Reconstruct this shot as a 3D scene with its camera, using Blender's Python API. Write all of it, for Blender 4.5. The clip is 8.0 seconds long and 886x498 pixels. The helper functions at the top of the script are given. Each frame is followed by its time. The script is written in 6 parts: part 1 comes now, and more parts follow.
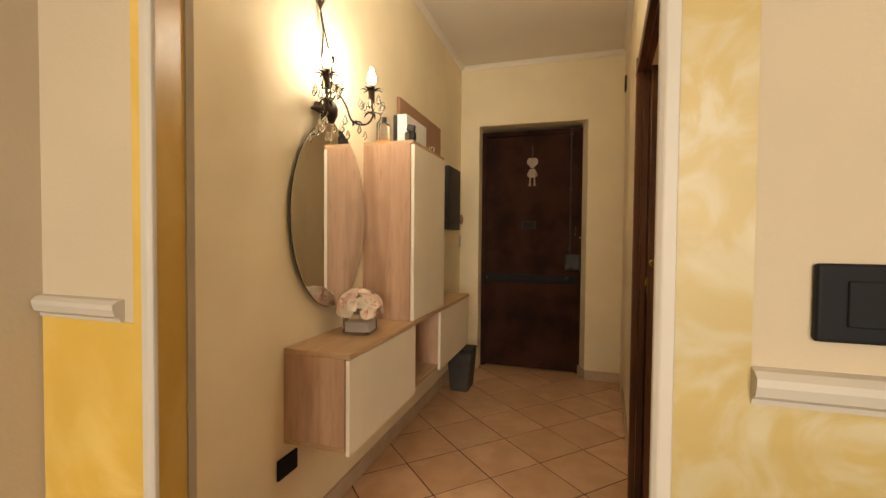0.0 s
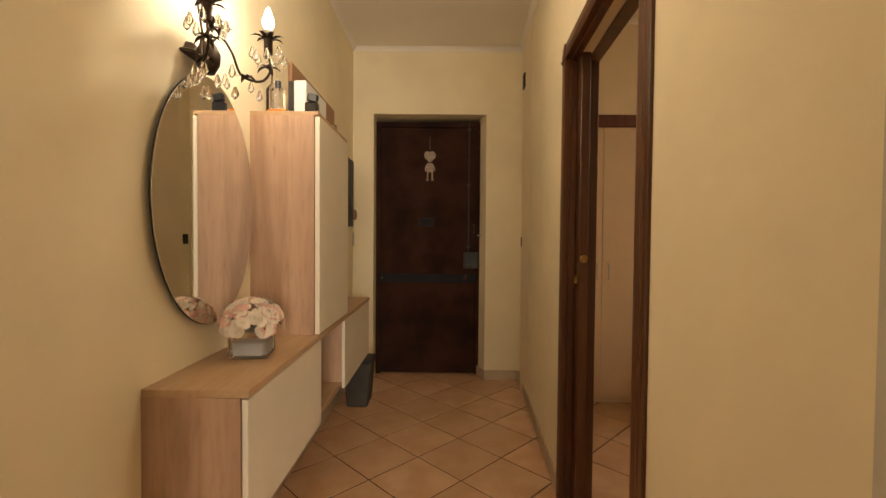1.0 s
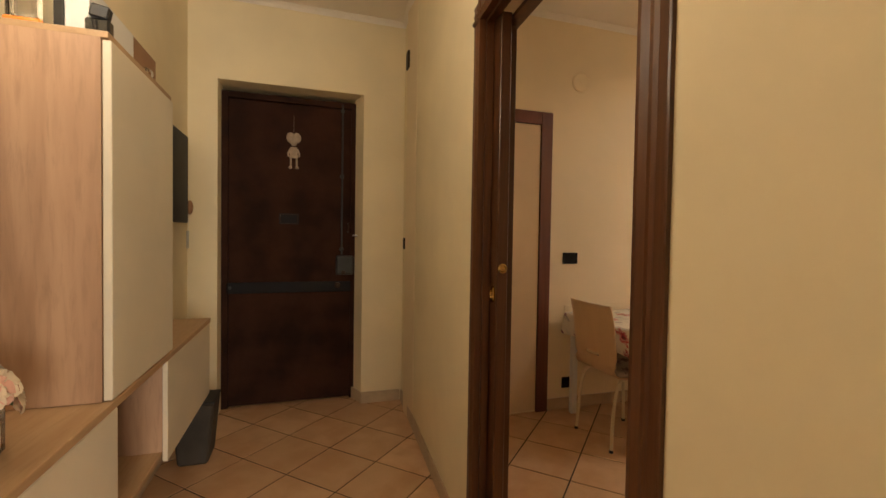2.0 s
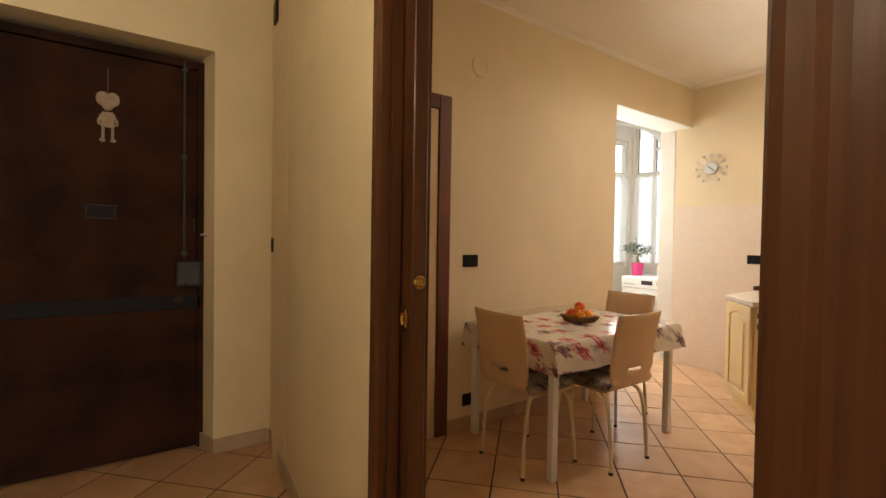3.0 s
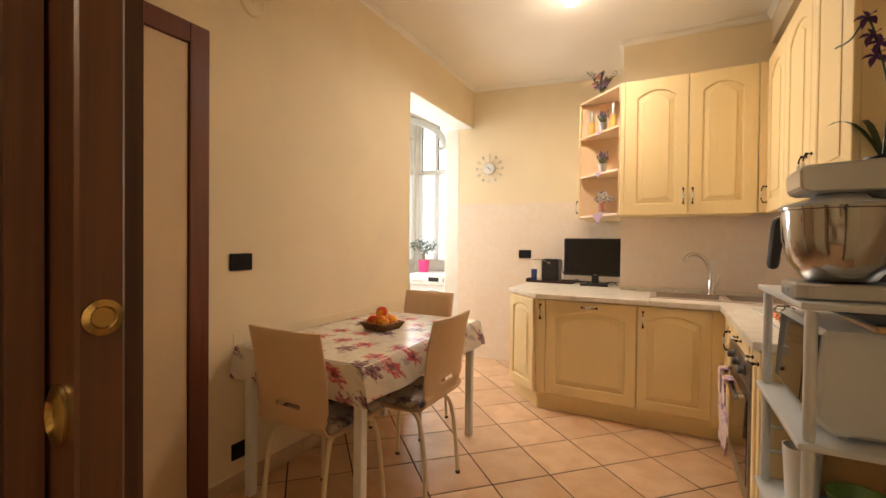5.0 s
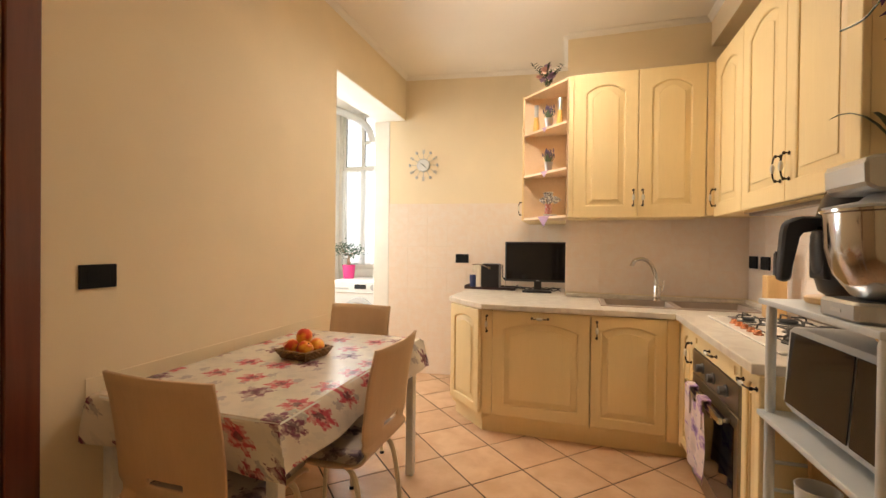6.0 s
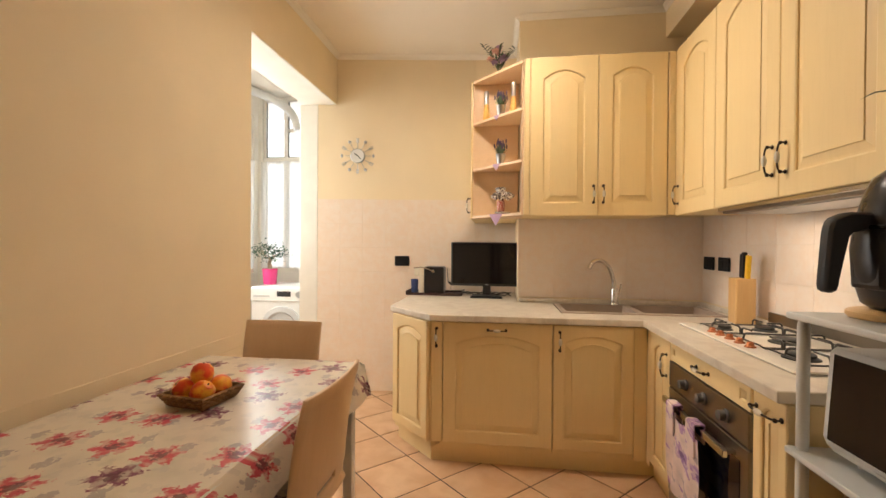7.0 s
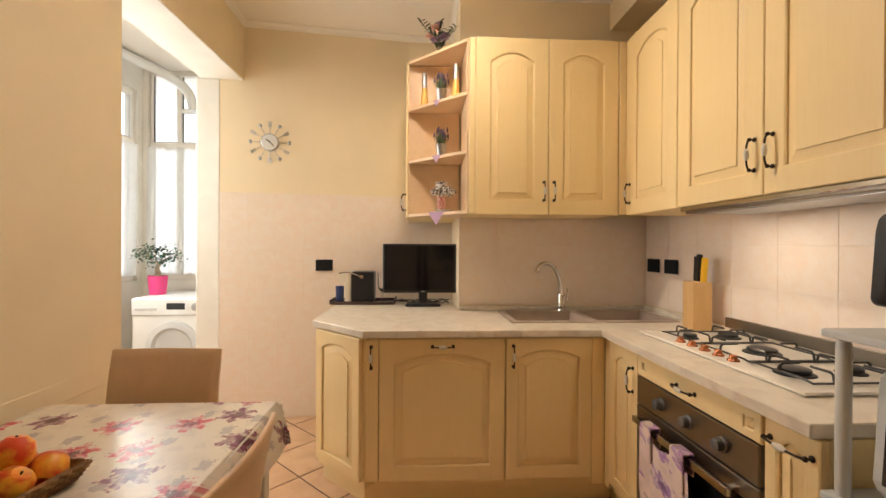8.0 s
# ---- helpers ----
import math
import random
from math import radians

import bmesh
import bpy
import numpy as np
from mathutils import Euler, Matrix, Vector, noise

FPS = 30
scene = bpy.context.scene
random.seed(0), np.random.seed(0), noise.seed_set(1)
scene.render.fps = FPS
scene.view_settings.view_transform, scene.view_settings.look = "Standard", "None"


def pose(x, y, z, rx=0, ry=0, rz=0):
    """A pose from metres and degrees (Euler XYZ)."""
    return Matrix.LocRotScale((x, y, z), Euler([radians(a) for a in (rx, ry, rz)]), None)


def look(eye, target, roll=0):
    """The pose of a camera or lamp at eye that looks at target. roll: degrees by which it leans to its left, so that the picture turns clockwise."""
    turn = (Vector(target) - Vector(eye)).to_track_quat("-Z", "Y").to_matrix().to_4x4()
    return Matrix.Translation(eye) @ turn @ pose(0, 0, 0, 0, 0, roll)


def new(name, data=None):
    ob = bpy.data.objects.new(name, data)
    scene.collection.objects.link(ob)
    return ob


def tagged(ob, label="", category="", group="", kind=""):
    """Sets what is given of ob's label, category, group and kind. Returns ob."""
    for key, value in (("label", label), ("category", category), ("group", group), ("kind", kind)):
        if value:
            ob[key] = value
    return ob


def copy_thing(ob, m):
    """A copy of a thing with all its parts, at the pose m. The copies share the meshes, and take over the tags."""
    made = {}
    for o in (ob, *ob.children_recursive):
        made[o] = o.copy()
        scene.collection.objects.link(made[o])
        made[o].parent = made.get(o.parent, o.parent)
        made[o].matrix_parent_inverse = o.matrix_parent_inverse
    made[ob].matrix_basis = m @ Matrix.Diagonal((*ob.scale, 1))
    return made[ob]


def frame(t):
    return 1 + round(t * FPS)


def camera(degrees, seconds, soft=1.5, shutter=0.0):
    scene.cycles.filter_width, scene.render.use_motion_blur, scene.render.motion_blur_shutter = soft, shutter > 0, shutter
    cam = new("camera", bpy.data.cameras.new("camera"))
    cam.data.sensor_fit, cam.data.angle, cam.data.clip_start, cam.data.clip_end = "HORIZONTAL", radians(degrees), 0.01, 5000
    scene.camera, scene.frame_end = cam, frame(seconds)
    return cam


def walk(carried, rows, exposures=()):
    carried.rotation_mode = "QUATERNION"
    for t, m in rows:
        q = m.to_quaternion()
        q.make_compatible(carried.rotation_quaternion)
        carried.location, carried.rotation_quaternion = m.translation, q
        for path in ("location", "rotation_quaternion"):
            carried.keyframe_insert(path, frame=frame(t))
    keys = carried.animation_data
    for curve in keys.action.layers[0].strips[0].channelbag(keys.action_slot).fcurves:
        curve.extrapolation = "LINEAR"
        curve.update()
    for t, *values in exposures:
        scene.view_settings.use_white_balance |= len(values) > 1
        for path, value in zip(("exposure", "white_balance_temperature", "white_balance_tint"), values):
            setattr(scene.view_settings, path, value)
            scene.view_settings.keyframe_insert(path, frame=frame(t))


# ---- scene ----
cam = camera(91.4, 8.0)
PATH = [
    (0, (0.039, 0.232, 1.266), (-0.552, 2.142, 1.21), 0.5),
    (0.5, (-0.117, 0.337, 1.246), (-0.43, 2.312, 1.195), 0.5),
    (1, (-0.233, 0.503, 1.239), (-0.242, 2.502, 1.19), 0.5),
    (1.5, (-0.295, 0.736, 1.253), (-0.001, 2.714, 1.205), 0.5),
    (1.7, (-0.308, 0.841, 1.259), (0.117, 2.795, 1.21), 0.7),
    (2.8, (-0.186, 1.406, 1.256), (0.836, 3.125, 1.213), 0.9),
    (3, (-0.167, 1.481, 1.258), (0.944, 3.144, 1.219), 0.9),
    (3.5, (-0.131, 1.612, 1.272), (1.182, 3.12, 1.24), 0.9),
    (4, (-0.109, 1.692, 1.269), (1.418, 2.983, 1.242), 0.8),
    (4.5, (-0.009, 1.801, 1.251), (1.663, 2.899, 1.221), 0.7),
    (5, (0.158, 1.916, 1.228), (1.932, 2.837, 1.201), 0.6),
    (5.2, (0.221, 1.978, 1.213), (2.031, 2.828, 1.19), 0.8),
    (6.3, (0.605, 2.25, 1.252), (2.544, 2.741, 1.235), 0.5),
    (6.5, (0.676, 2.289, 1.252), (2.629, 2.718, 1.234), 0.5),
    (7, (0.873, 2.376, 1.256), (2.855, 2.643, 1.241), 0.4),
    (7.5, (1.077, 2.447, 1.248), (3.075, 2.541, 1.234), 0.4),
    (8, (1.235, 2.511, 1.262), (3.232, 2.402, 1.254), 0.3),
]
EXPOSURES = [(0.0, 0.92), (0.6, 0.92), (1.0, 0.84), (1.5, 0.78), (3.0, 0.76), (3.8, 0.74), (4.5, 0.94), (5.2, 1.06), (6.5, 0.93), (8.0, 0.77)]
walk(cam, [(t, look(eye, target, roll)) for t, eye, target, roll in PATH], EXPOSURES)

# ---- world, lights, exposure ----
world = bpy.data.worlds.new("sky")
scene.world = world
world.use_nodes = True
wn = world.node_tree
sky = wn.nodes.new("ShaderNodeTexSky")
sky.sky_type, sky.sun_disc = "NISHITA", False
sky.sun_elevation, sky.sun_rotation = radians(45), radians(60)
wn.links.new(sky.outputs[0], wn.nodes["Background"].inputs[0])
wn.nodes["Background"].inputs[1].default_value = 0.12


def lamp(name, kind, m, watts, colour, size=0.1, size_y=None):
    data = bpy.data.lights.new(name, kind)
    data.energy, data.color = watts, colour
    if kind == "AREA":
        data.shape, data.size, data.size_y = "RECTANGLE", size, size_y or size
    else:
        data.shadow_soft_size = size
    ob = new(name, data)
    ob.matrix_world = m
    return ob


WARM = (1.0, 0.85, 0.67)
DAY = (0.97, 0.96, 0.93)
bulb = lamp("kitchen_bulb", "AREA", pose(3.07, 2.50, 2.792), 9, (1.0, 0.86, 0.71), 0.12)
bulb.data.spread = radians(165)
lamp("kitchen_globe_light", "POINT", pose(3.07, 2.50, 2.72), 1.3, (1.0, 0.86, 0.71), 0.06)
lamp("sconce_bulb", "POINT", pose(-0.915, 1.745, 2.035), 0.3, WARM, 0.025)
lamp("sconce_bulb", "POINT", pose(-0.83, 1.965, 2.035), 4.4, WARM, 0.025)
# fill light with no known source, added to brighten hall and doorway
lamp("hall_fill", "POINT", pose(-0.34, 2.02, 2.70), 4.5, WARM, 0.08)
lamp("hood_light", "AREA", pose(2.86, 1.29, 1.408), 0.9, WARM, 0.30, 0.05)
lamp("veranda_daylight", "AREA", look((4.05, 4.96, 1.62), (3.2, 3.0, 0.8)), 25, DAY, 1.5, 1.5)
# stands in for daylight from an unseen window behind the start
lamp("living_daylight", "AREA", look((0.5, -3.05, 1.5), (-0.35, 2.0, 1.3)), 66, (1.0, 0.87, 0.70), 1.6, 1.5)


# ---- materials ----
def nodes_of(name):
    m = bpy.data.materials.new(name)
    m.use_nodes = True
    return m, m.node_tree, m.node_tree.nodes["Principled BSDF"]


def link(t, a, b):
    t.links.new(a, b)


def mixed(t, fac, a, b, mode="MIX"):
    n = t.nodes.new("ShaderNodeMix")
    n.data_type, n.blend_type = "RGBA", mode
    for k, value in ((0, fac), (6, a), (7, b)):
        if hasattr(value, "links"):
            link(t, value, n.inputs[k])
        else:
            n.inputs[k].default_value = (*value, 1) if k else value
    return n.outputs[2]


def maths(t, op, a, b=0.0, c=0.0, clamp=False):
    n = t.nodes.new("ShaderNodeMath")
    n.operation, n.use_clamp = op, clamp
    for socket, value in zip(n.inputs, (a, b, c)):
        if hasattr(value, "links"):
            link(t, value, socket)
        else:
            socket.default_value = value
    return n.outputs[0]


def ramp(t, value, lo, hi):
    n = t.nodes.new("ShaderNodeMapRange")
    n.interpolation_type = "SMOOTHSTEP"
    n.inputs[1].default_value, n.inputs[2].default_value = lo, hi
    link(t, value, n.inputs[0])
    return n.outputs[0]


def coords(t, stretch=(1, 1, 1)):
    tc = t.nodes.new("ShaderNodeTexCoord")
    mp = t.nodes.new("ShaderNodeMapping")
    mp.inputs["Scale"].default_value = stretch
    link(t, tc.outputs["Object"], mp.inputs[0])
    return mp.outputs[0]


def noise_tex(t, vec, scale, detail=4.0, distortion=0.0, rough=0.5):
    n = t.nodes.new("ShaderNodeTexNoise")
    n.inputs["Scale"].default_value, n.inputs["Detail"].default_value = scale, detail
    n.inputs["Distortion"].default_value, n.inputs["Roughness"].default_value = distortion, rough
    link(t, vec, n.inputs["Vector"])
    return n.outputs[0]


def bumped(t, bsdf, height, strength, distance=0.002):
    b = t.nodes.new("ShaderNodeBump")
    b.inputs["Strength"].default_value, b.inputs["Distance"].default_value = strength, distance
    link(t, height, b.inputs["Height"])
    link(t, b.outputs[0], bsdf.inputs["Normal"])


def shade(c, k):
    return tuple(min(1.0, v * k) for v in c)


def plain(name, colour, rough=0.5, metal=0.0, vary=0.12, scale=6.0, fine=90.0, bump=0.15, per_object=0.0, coat=0.0):
    """Paint, plastic, metal: colour with broad mottling, fine grain and relief."""
    m, t, b = nodes_of(name)
    v = coords(t)
    broad, grain = noise_tex(t, v, scale, 3), noise_tex(t, v, fine, 3)
    col = mixed(t, ramp(t, broad, 0.3, 0.7), shade(colour, 1 - vary), shade(colour, 1 + vary * 0.6))
    col = mixed(t, maths(t, "MULTIPLY", grain, vary * 0.9), col, shade(colour, 0.7))
    if per_object:
        info = t.nodes.new("ShaderNodeObjectInfo")
        col = mixed(t, maths(t, "MULTIPLY", info.outputs["Random"], per_object), col, shade(colour, 0.55))
    link(t, col, b.inputs["Base Color"])
    link(t, maths(t, "MULTIPLY_ADD", broad, 0.16, rough - 0.08, True), b.inputs["Roughness"])
    b.inputs["Metallic"].default_value = metal
    b.inputs["Coat Weight"].default_value = coat
    if bump:
        bumped(t, b, grain, bump)
    return m


def wood(name, light, dark, stretch=(14, 14, 1.2), rough=0.45, contrast=1.0, bump=0.2, coat=0.0):
    m, t, b = nodes_of(name)
    v = coords(t, stretch)
    broad = noise_tex(t, v, 0.9, 5, 1.4)
    fine = noise_tex(t, v, 9.0, 6, 0.4, 0.65)
    col = mixed(t, ramp(t, broad, 0.5 - 0.22 / contrast, 0.5 + 0.22 / contrast), light, dark)
    col = mixed(t, maths(t, "MULTIPLY", ramp(t, fine, 0.45, 0.75), 0.35 * contrast), col, shade(dark, 0.7))
    link(t, col, b.inputs["Base Color"])
    link(t, maths(t, "MULTIPLY_ADD", fine, 0.2, rough - 0.1, True), b.inputs["Roughness"])
    b.inputs["Coat Weight"].default_value = coat
    bumped(t, b, fine, bump, 0.001)
    return m


def glass(name, colour=(1, 1, 1), rough=0.02):
    m, t, b = nodes_of(name)
    b.inputs["Base Color"].default_value = (*colour, 1)
    b.inputs["Transmission Weight"].default_value, b.inputs["Roughness"].default_value = 1.0, rough
    b.inputs["IOR"].default_value = 1.45
    return m


def glow(name, colour, strength):
    m, t, b = nodes_of(name)
    b.inputs["Base Color"].default_value = (*colour, 1)
    b.inputs["Emission Color"].default_value = (*colour, 1)
    b.inputs["Emission Strength"].default_value = strength
    return m


def marbled(name, a, c, scale, rough, vein=0.5):
    m, t, b = nodes_of(name)
    v = coords(t)
    swirl = noise_tex(t, v, scale, 6, 2.2)
    big = noise_tex(t, v, scale * 0.35, 3, 1.0)
    col = mixed(t, ramp(t, swirl, 0.38, 0.66), a, c)
    col = mixed(t, maths(t, "MULTIPLY", ramp(t, big, 0.4, 0.65), vein), col, shade(a, 0.8))
    link(t, col, b.inputs["Base Color"])
    b.inputs["Roughness"].default_value = rough
    bumped(t, b, swirl, 0.12)
    return m


def tile_material(name, a, c, rough, random_amount=0.5, scale=7.0, specks=0.08):
    m, t, b = nodes_of(name)
    info = t.nodes.new("ShaderNodeObjectInfo")
    add = t.nodes.new("ShaderNodeVectorMath")
    add.operation = "ADD"
    off = t.nodes.new("ShaderNodeCombineXYZ")
    link(t, maths(t, "MULTIPLY", info.outputs["Random"], 40.0), off.inputs[0])
    link(t, coords(t), add.inputs[0])
    link(t, off.outputs[0], add.inputs[1])
    cloud = noise_tex(t, add.outputs[0], scale, 3, 0.3)
    grain = noise_tex(t, add.outputs[0], 60, 4)
    col = mixed(t, ramp(t, cloud, 0.3, 0.7), a, c)
    col = mixed(t, maths(t, "MULTIPLY", info.outputs["Random"], random_amount), col, shade(a, 0.72))
    col = mixed(t, maths(t, "MULTIPLY", ramp(t, grain, 0.5, 0.8), specks), col, shade(a, 0.6))
    link(t, col, b.inputs["Base Color"])
    link(t, maths(t, "MULTIPLY_ADD", cloud, 0.06, rough - 0.03, True), b.inputs["Roughness"])
    bumped(t, b, grain, 0.04, 0.001)
    return m


def flower_cloth(name, base, first, second, cell=5.2, size=0.30, rough=0.35):
    """Printed cloth: scattered blossoms with five lobes, leaves between them."""
    m, t, b = nodes_of(name)
    raw = t.nodes.new("ShaderNodeSeparateXYZ")
    link(t, coords(t), raw.inputs[0])
    flat = t.nodes.new("ShaderNodeCombineXYZ")
    link(t, maths(t, "ADD", raw.outputs[0], raw.outputs[2]), flat.inputs[0])
    link(t, maths(t, "SUBTRACT", raw.outputs[1], raw.outputs[2]), flat.inputs[1])
    v = flat.outputs[0]

    def blossoms(scale, offset, radius, lobes):
        mp = t.nodes.new("ShaderNodeMapping")
        mp.inputs["Location"].default_value = offset
        link(t, v, mp.inputs[0])
        vor = t.nodes.new("ShaderNodeTexVoronoi")
        vor.voronoi_dimensions = "2D"
        vor.inputs["Scale"].default_value, vor.inputs["Randomness"].default_value = scale, 0.55
        link(t, mp.outputs[0], vor.inputs["Vector"])
        sub = t.nodes.new("ShaderNodeVectorMath")
        sub.operation = "SUBTRACT"
        link(t, mp.outputs[0], sub.inputs[0])
        link(t, vor.outputs["Position"], sub.inputs[1])
        sep = t.nodes.new("ShaderNodeSeparateXYZ")
        link(t, sub.outputs[0], sep.inputs[0])
        angle = maths(t, "ARCTAN2", sep.outputs[1], sep.outputs[0])
        lobe = maths(t, "COSINE", maths(t, "MULTIPLY", angle, lobes))
        wob = noise_tex(t, v, 75, 5)
        r = maths(t, "ADD", vor.outputs["Distance"], maths(t, "MULTIPLY_ADD", wob, 0.5, -0.25))
        edge = maths(t, "MULTIPLY_ADD", lobe, radius * 0.25, radius)
        mask = maths(t, "LESS_THAN", r, edge)
        return mask, r, vor.outputs["Color"], wob

    cream = mixed(t, ramp(t, noise_tex(t, v, 9, 4), 0.45, 0.75), base, shade(base, 0.86))
    leaf, r2, c2, w2 = blossoms(cell * 1.25, (0.37, 0.81, 0.2), size * 0.55, 2)
    col = mixed(t, maths(t, "MULTIPLY", leaf, 0.5), cream, (0.24, 0.20, 0.26))
    sprig, r3, c3, w3 = blossoms(cell * 2.3, (0.71, 0.13, 0.0), size * 0.8, 3)
    col = mixed(t, maths(t, "MULTIPLY", sprig, 0.16), col, (0.34, 0.33, 0.36))
    mask, r, c, w = blossoms(cell, (0.1, 0.23, 0.0), size, 6)
    sep = t.nodes.new("ShaderNodeSeparateColor")
    link(t, c, sep.inputs[0])
    pick = mixed(t, ramp(t, sep.outputs[0], 0.4, 0.6), first, second)
    blot = noise_tex(t, v, 38, 3)
    tone = mixed(t, ramp(t, blot, 0.42, 0.62), pick, mixed(t, 0.55, pick, base))
    tone = mixed(t, maths(t, "MULTIPLY", maths(t, "LESS_THAN", r, size * 0.38), 0.75), tone, shade(second, 0.45))
    col = mixed(t, mask, col, tone)
    link(t, col, b.inputs["Base Color"])
    b.inputs["Roughness"].default_value = rough
    bumped(t, b, noise_tex(t, v, 12, 3), 0.08, 0.004)
    return m


HALL_PAINT = plain("hall_paint", (0.86, 0.745, 0.51), 0.85, vary=0.05, scale=2.5, fine=170, bump=0.10)
KITCHEN_PAINT = plain("kitchen_paint", (0.86, 0.72, 0.50), 0.8, vary=0.04, scale=2.0, fine=170, bump=0.12)
CEILING_PAINT = plain("ceiling_paint", (0.90, 0.84, 0.75), 0.9, vary=0.03, scale=1.5, fine=120, bump=0.15)
WHITE_PAINT = plain("white_paint", (0.80, 0.76, 0.68), 0.55, vary=0.04, fine=80, bump=0.1)
LIVING_TRIM = plain("ivory_trim", (0.55, 0.50, 0.42), 0.5, vary=0.04, bump=0.08)
OCHRE = marbled("ochre_stucco", (0.64, 0.41, 0.07), (0.72, 0.50, 0.13), 3.0, 0.45, 0.4)
CREAM_STUCCO = marbled("cream_stucco", (0.50, 0.37, 0.13), (0.57, 0.50, 0.33), 9.0, 0.4, 0.5)
LIVING_PAINT = plain("living_paint", (0.53, 0.44, 0.31), 0.85, vary=0.04, scale=3, fine=140, bump=0.2)
TERRACOTTA = tile_material("terracotta_tile", (0.61, 0.355, 0.19), (0.74, 0.49, 0.295), 0.34, 0.45, 6.0, 0.1)
GROUT = plain("grout", (0.05, 0.037, 0.028), 0.9, vary=0.2, fine=200)
PINK_TILE = tile_material("pale_wall_tile", (0.86, 0.745, 0.64), (0.85, 0.70, 0.57), 0.42, 0.05, 16.0, 0.10)
PINK_GROUT = plain("pale_grout", (0.84, 0.73, 0.60), 0.9, vary=0.06)
SKIRTING = tile_material("skirting_tile", (0.56, 0.38, 0.24), (0.64, 0.47, 0.31), 0.4, 0.2, 8.0)
HALL_SKIRT = plain("hall_skirting", (0.55, 0.42, 0.28), 0.5, vary=0.12, scale=9)
MATT_BLACK = plain("matt_black", (0.012, 0.012, 0.014), 0.9, vary=0.2)
BEIGE_CLOTH = plain("beige_cloth", (0.42, 0.33, 0.25), 0.9, vary=0.15, scale=40)
TROLLEY_GREY = plain("pale_grey_plastic", (0.62, 0.63, 0.62), 0.4, vary=0.04, bump=0.02)
GRATE = plain("pan_support_iron", (0.10, 0.095, 0.09), 0.32, 0.8, vary=0.2, bump=0.1)
DARK_WOOD = wood("walnut_stain", (0.130, 0.047, 0.015), (0.062, 0.021, 0.008), (22, 22, 0.7), 0.34, 0.9, 0.15, 0.15)
RED_WOOD = wood("mahogany_stain", (0.17, 0.045, 0.022), (0.11, 0.026, 0.013), (18, 18, 0.8), 0.4, 0.7, 0.15, 0.2)
OLD_DOOR = plain("aged_door_veneer", (0.044, 0.017, 0.010), 0.8, vary=0.62, scale=3.2, fine=45, bump=0.2)
OLD_DOOR.node_tree.nodes["Principled BSDF"].inputs["Specular IOR Level"].default_value = 0.15
OAK = wood("pale_oak", (0.58, 0.37, 0.235), (0.38, 0.22, 0.13), (6, 6, 0.7), 0.5, 1.2, 0.2)
OAK_FLAT = wood("pale_oak_top", (0.54, 0.36, 0.20), (0.43, 0.26, 0.13), (10, 0.9, 10), 0.45, 0.9, 0.2)
CREAM_LACQUER = plain("cream_lacquer", (0.78, 0.70, 0.55), 0.42, vary=0.03, bump=0.04)
KITCHEN_FRONT = wood("cream_ash", (0.87, 0.675, 0.355), (0.84, 0.635, 0.315), (14, 14, 0.9), 0.48, 0.32, 0.10, 0.0)
SHELF_WOOD = wood("peach_shelf", (0.80, 0.58, 0.36), (0.75, 0.52, 0.30), (1, 12, 12), 0.45, 0.5, 0.1)
MAPLE = wood("maple_ply", (0.72, 0.50, 0.31), (0.66, 0.44, 0.26), (12, 12, 0.8), 0.40, 0.35, 0.1, 0.2)
CREAM_METAL = plain("cream_metal", (0.76, 0.64, 0.44), 0.35, vary=0.04, bump=0.0)
WHITE_PLASTIC = plain("white_plastic", (0.76, 0.75, 0.72), 0.35, vary=0.03, bump=0.02)
GREY_PLASTIC = plain("grey_plastic", (0.55, 0.55, 0.54), 0.4, vary=0.04, bump=0.02)
BLACK_PLASTIC = plain("black_plastic", (0.012, 0.012, 0.014), 0.3, vary=0.2, bump=0.02)
BLACK_GLASS = plain("black_glass", (0.008, 0.008, 0.010), 0.06, vary=0.1, bump=0.0)
SWITCH_BLACK = plain("switch_black", (0.007, 0.007, 0.008), 0.65, vary=0.15, bump=0.02)
SWITCH_BLACK.node_tree.nodes["Principled BSDF"].inputs["Specular IOR Level"].default_value = 0.25
SATIN_BLACK = plain("satin_black", (0.02, 0.02, 0.022), 0.5, vary=0.2)
STEEL = plain("brushed_steel", (0.50, 0.50, 0.50), 0.10, 1.0, vary=0.04, bump=0.02)
OVEN_STEEL = plain("dark_oven_steel", (0.30, 0.26, 0.21), 0.32, 1.0, vary=0.06, bump=0.05)
KNOB_GREY = plain("knob_grey", (0.13, 0.125, 0.12), 0.42, 0.3, vary=0.1, bump=0.02)
SILVER = plain("satin_silver", (0.50, 0.51, 0.52), 0.3, 1.0, vary=0.05, bump=0.03)
CHROME = plain("chrome", (0.66, 0.65, 0.63), 0.12, 1.0, vary=0.02, bump=0.0)
BRASS = plain("aged_brass", (0.60, 0.40, 0.13), 0.28, 1.0, vary=0.2, bump=0.05)
BRONZE = plain("dark_bronze", (0.055, 0.035, 0.022), 0.45, 0.7, vary=0.3, bump=0.2)
IRON = plain("painted_iron", (0.045, 0.045, 0.043), 0.5, 0.4, vary=0.3, bump=0.3)
PORCELAIN = plain("porcelain", (0.78, 0.72, 0.62), 0.15, vary=0.06, scale=40, bump=0.0)
WORKTOP = marbled("marble_laminate", (0.76, 0.68, 0.56), (0.66, 0.57, 0.46), 6.0, 0.28, 0.25)
SINK_STONE = plain("composite_sink", (0.45, 0.35, 0.275), 0.5, vary=0.1, fine=200, bump=0.2)
HOB_ENAMEL = plain("white_enamel", (0.80, 0.74, 0.64), 0.15, vary=0.03, bump=0.0)
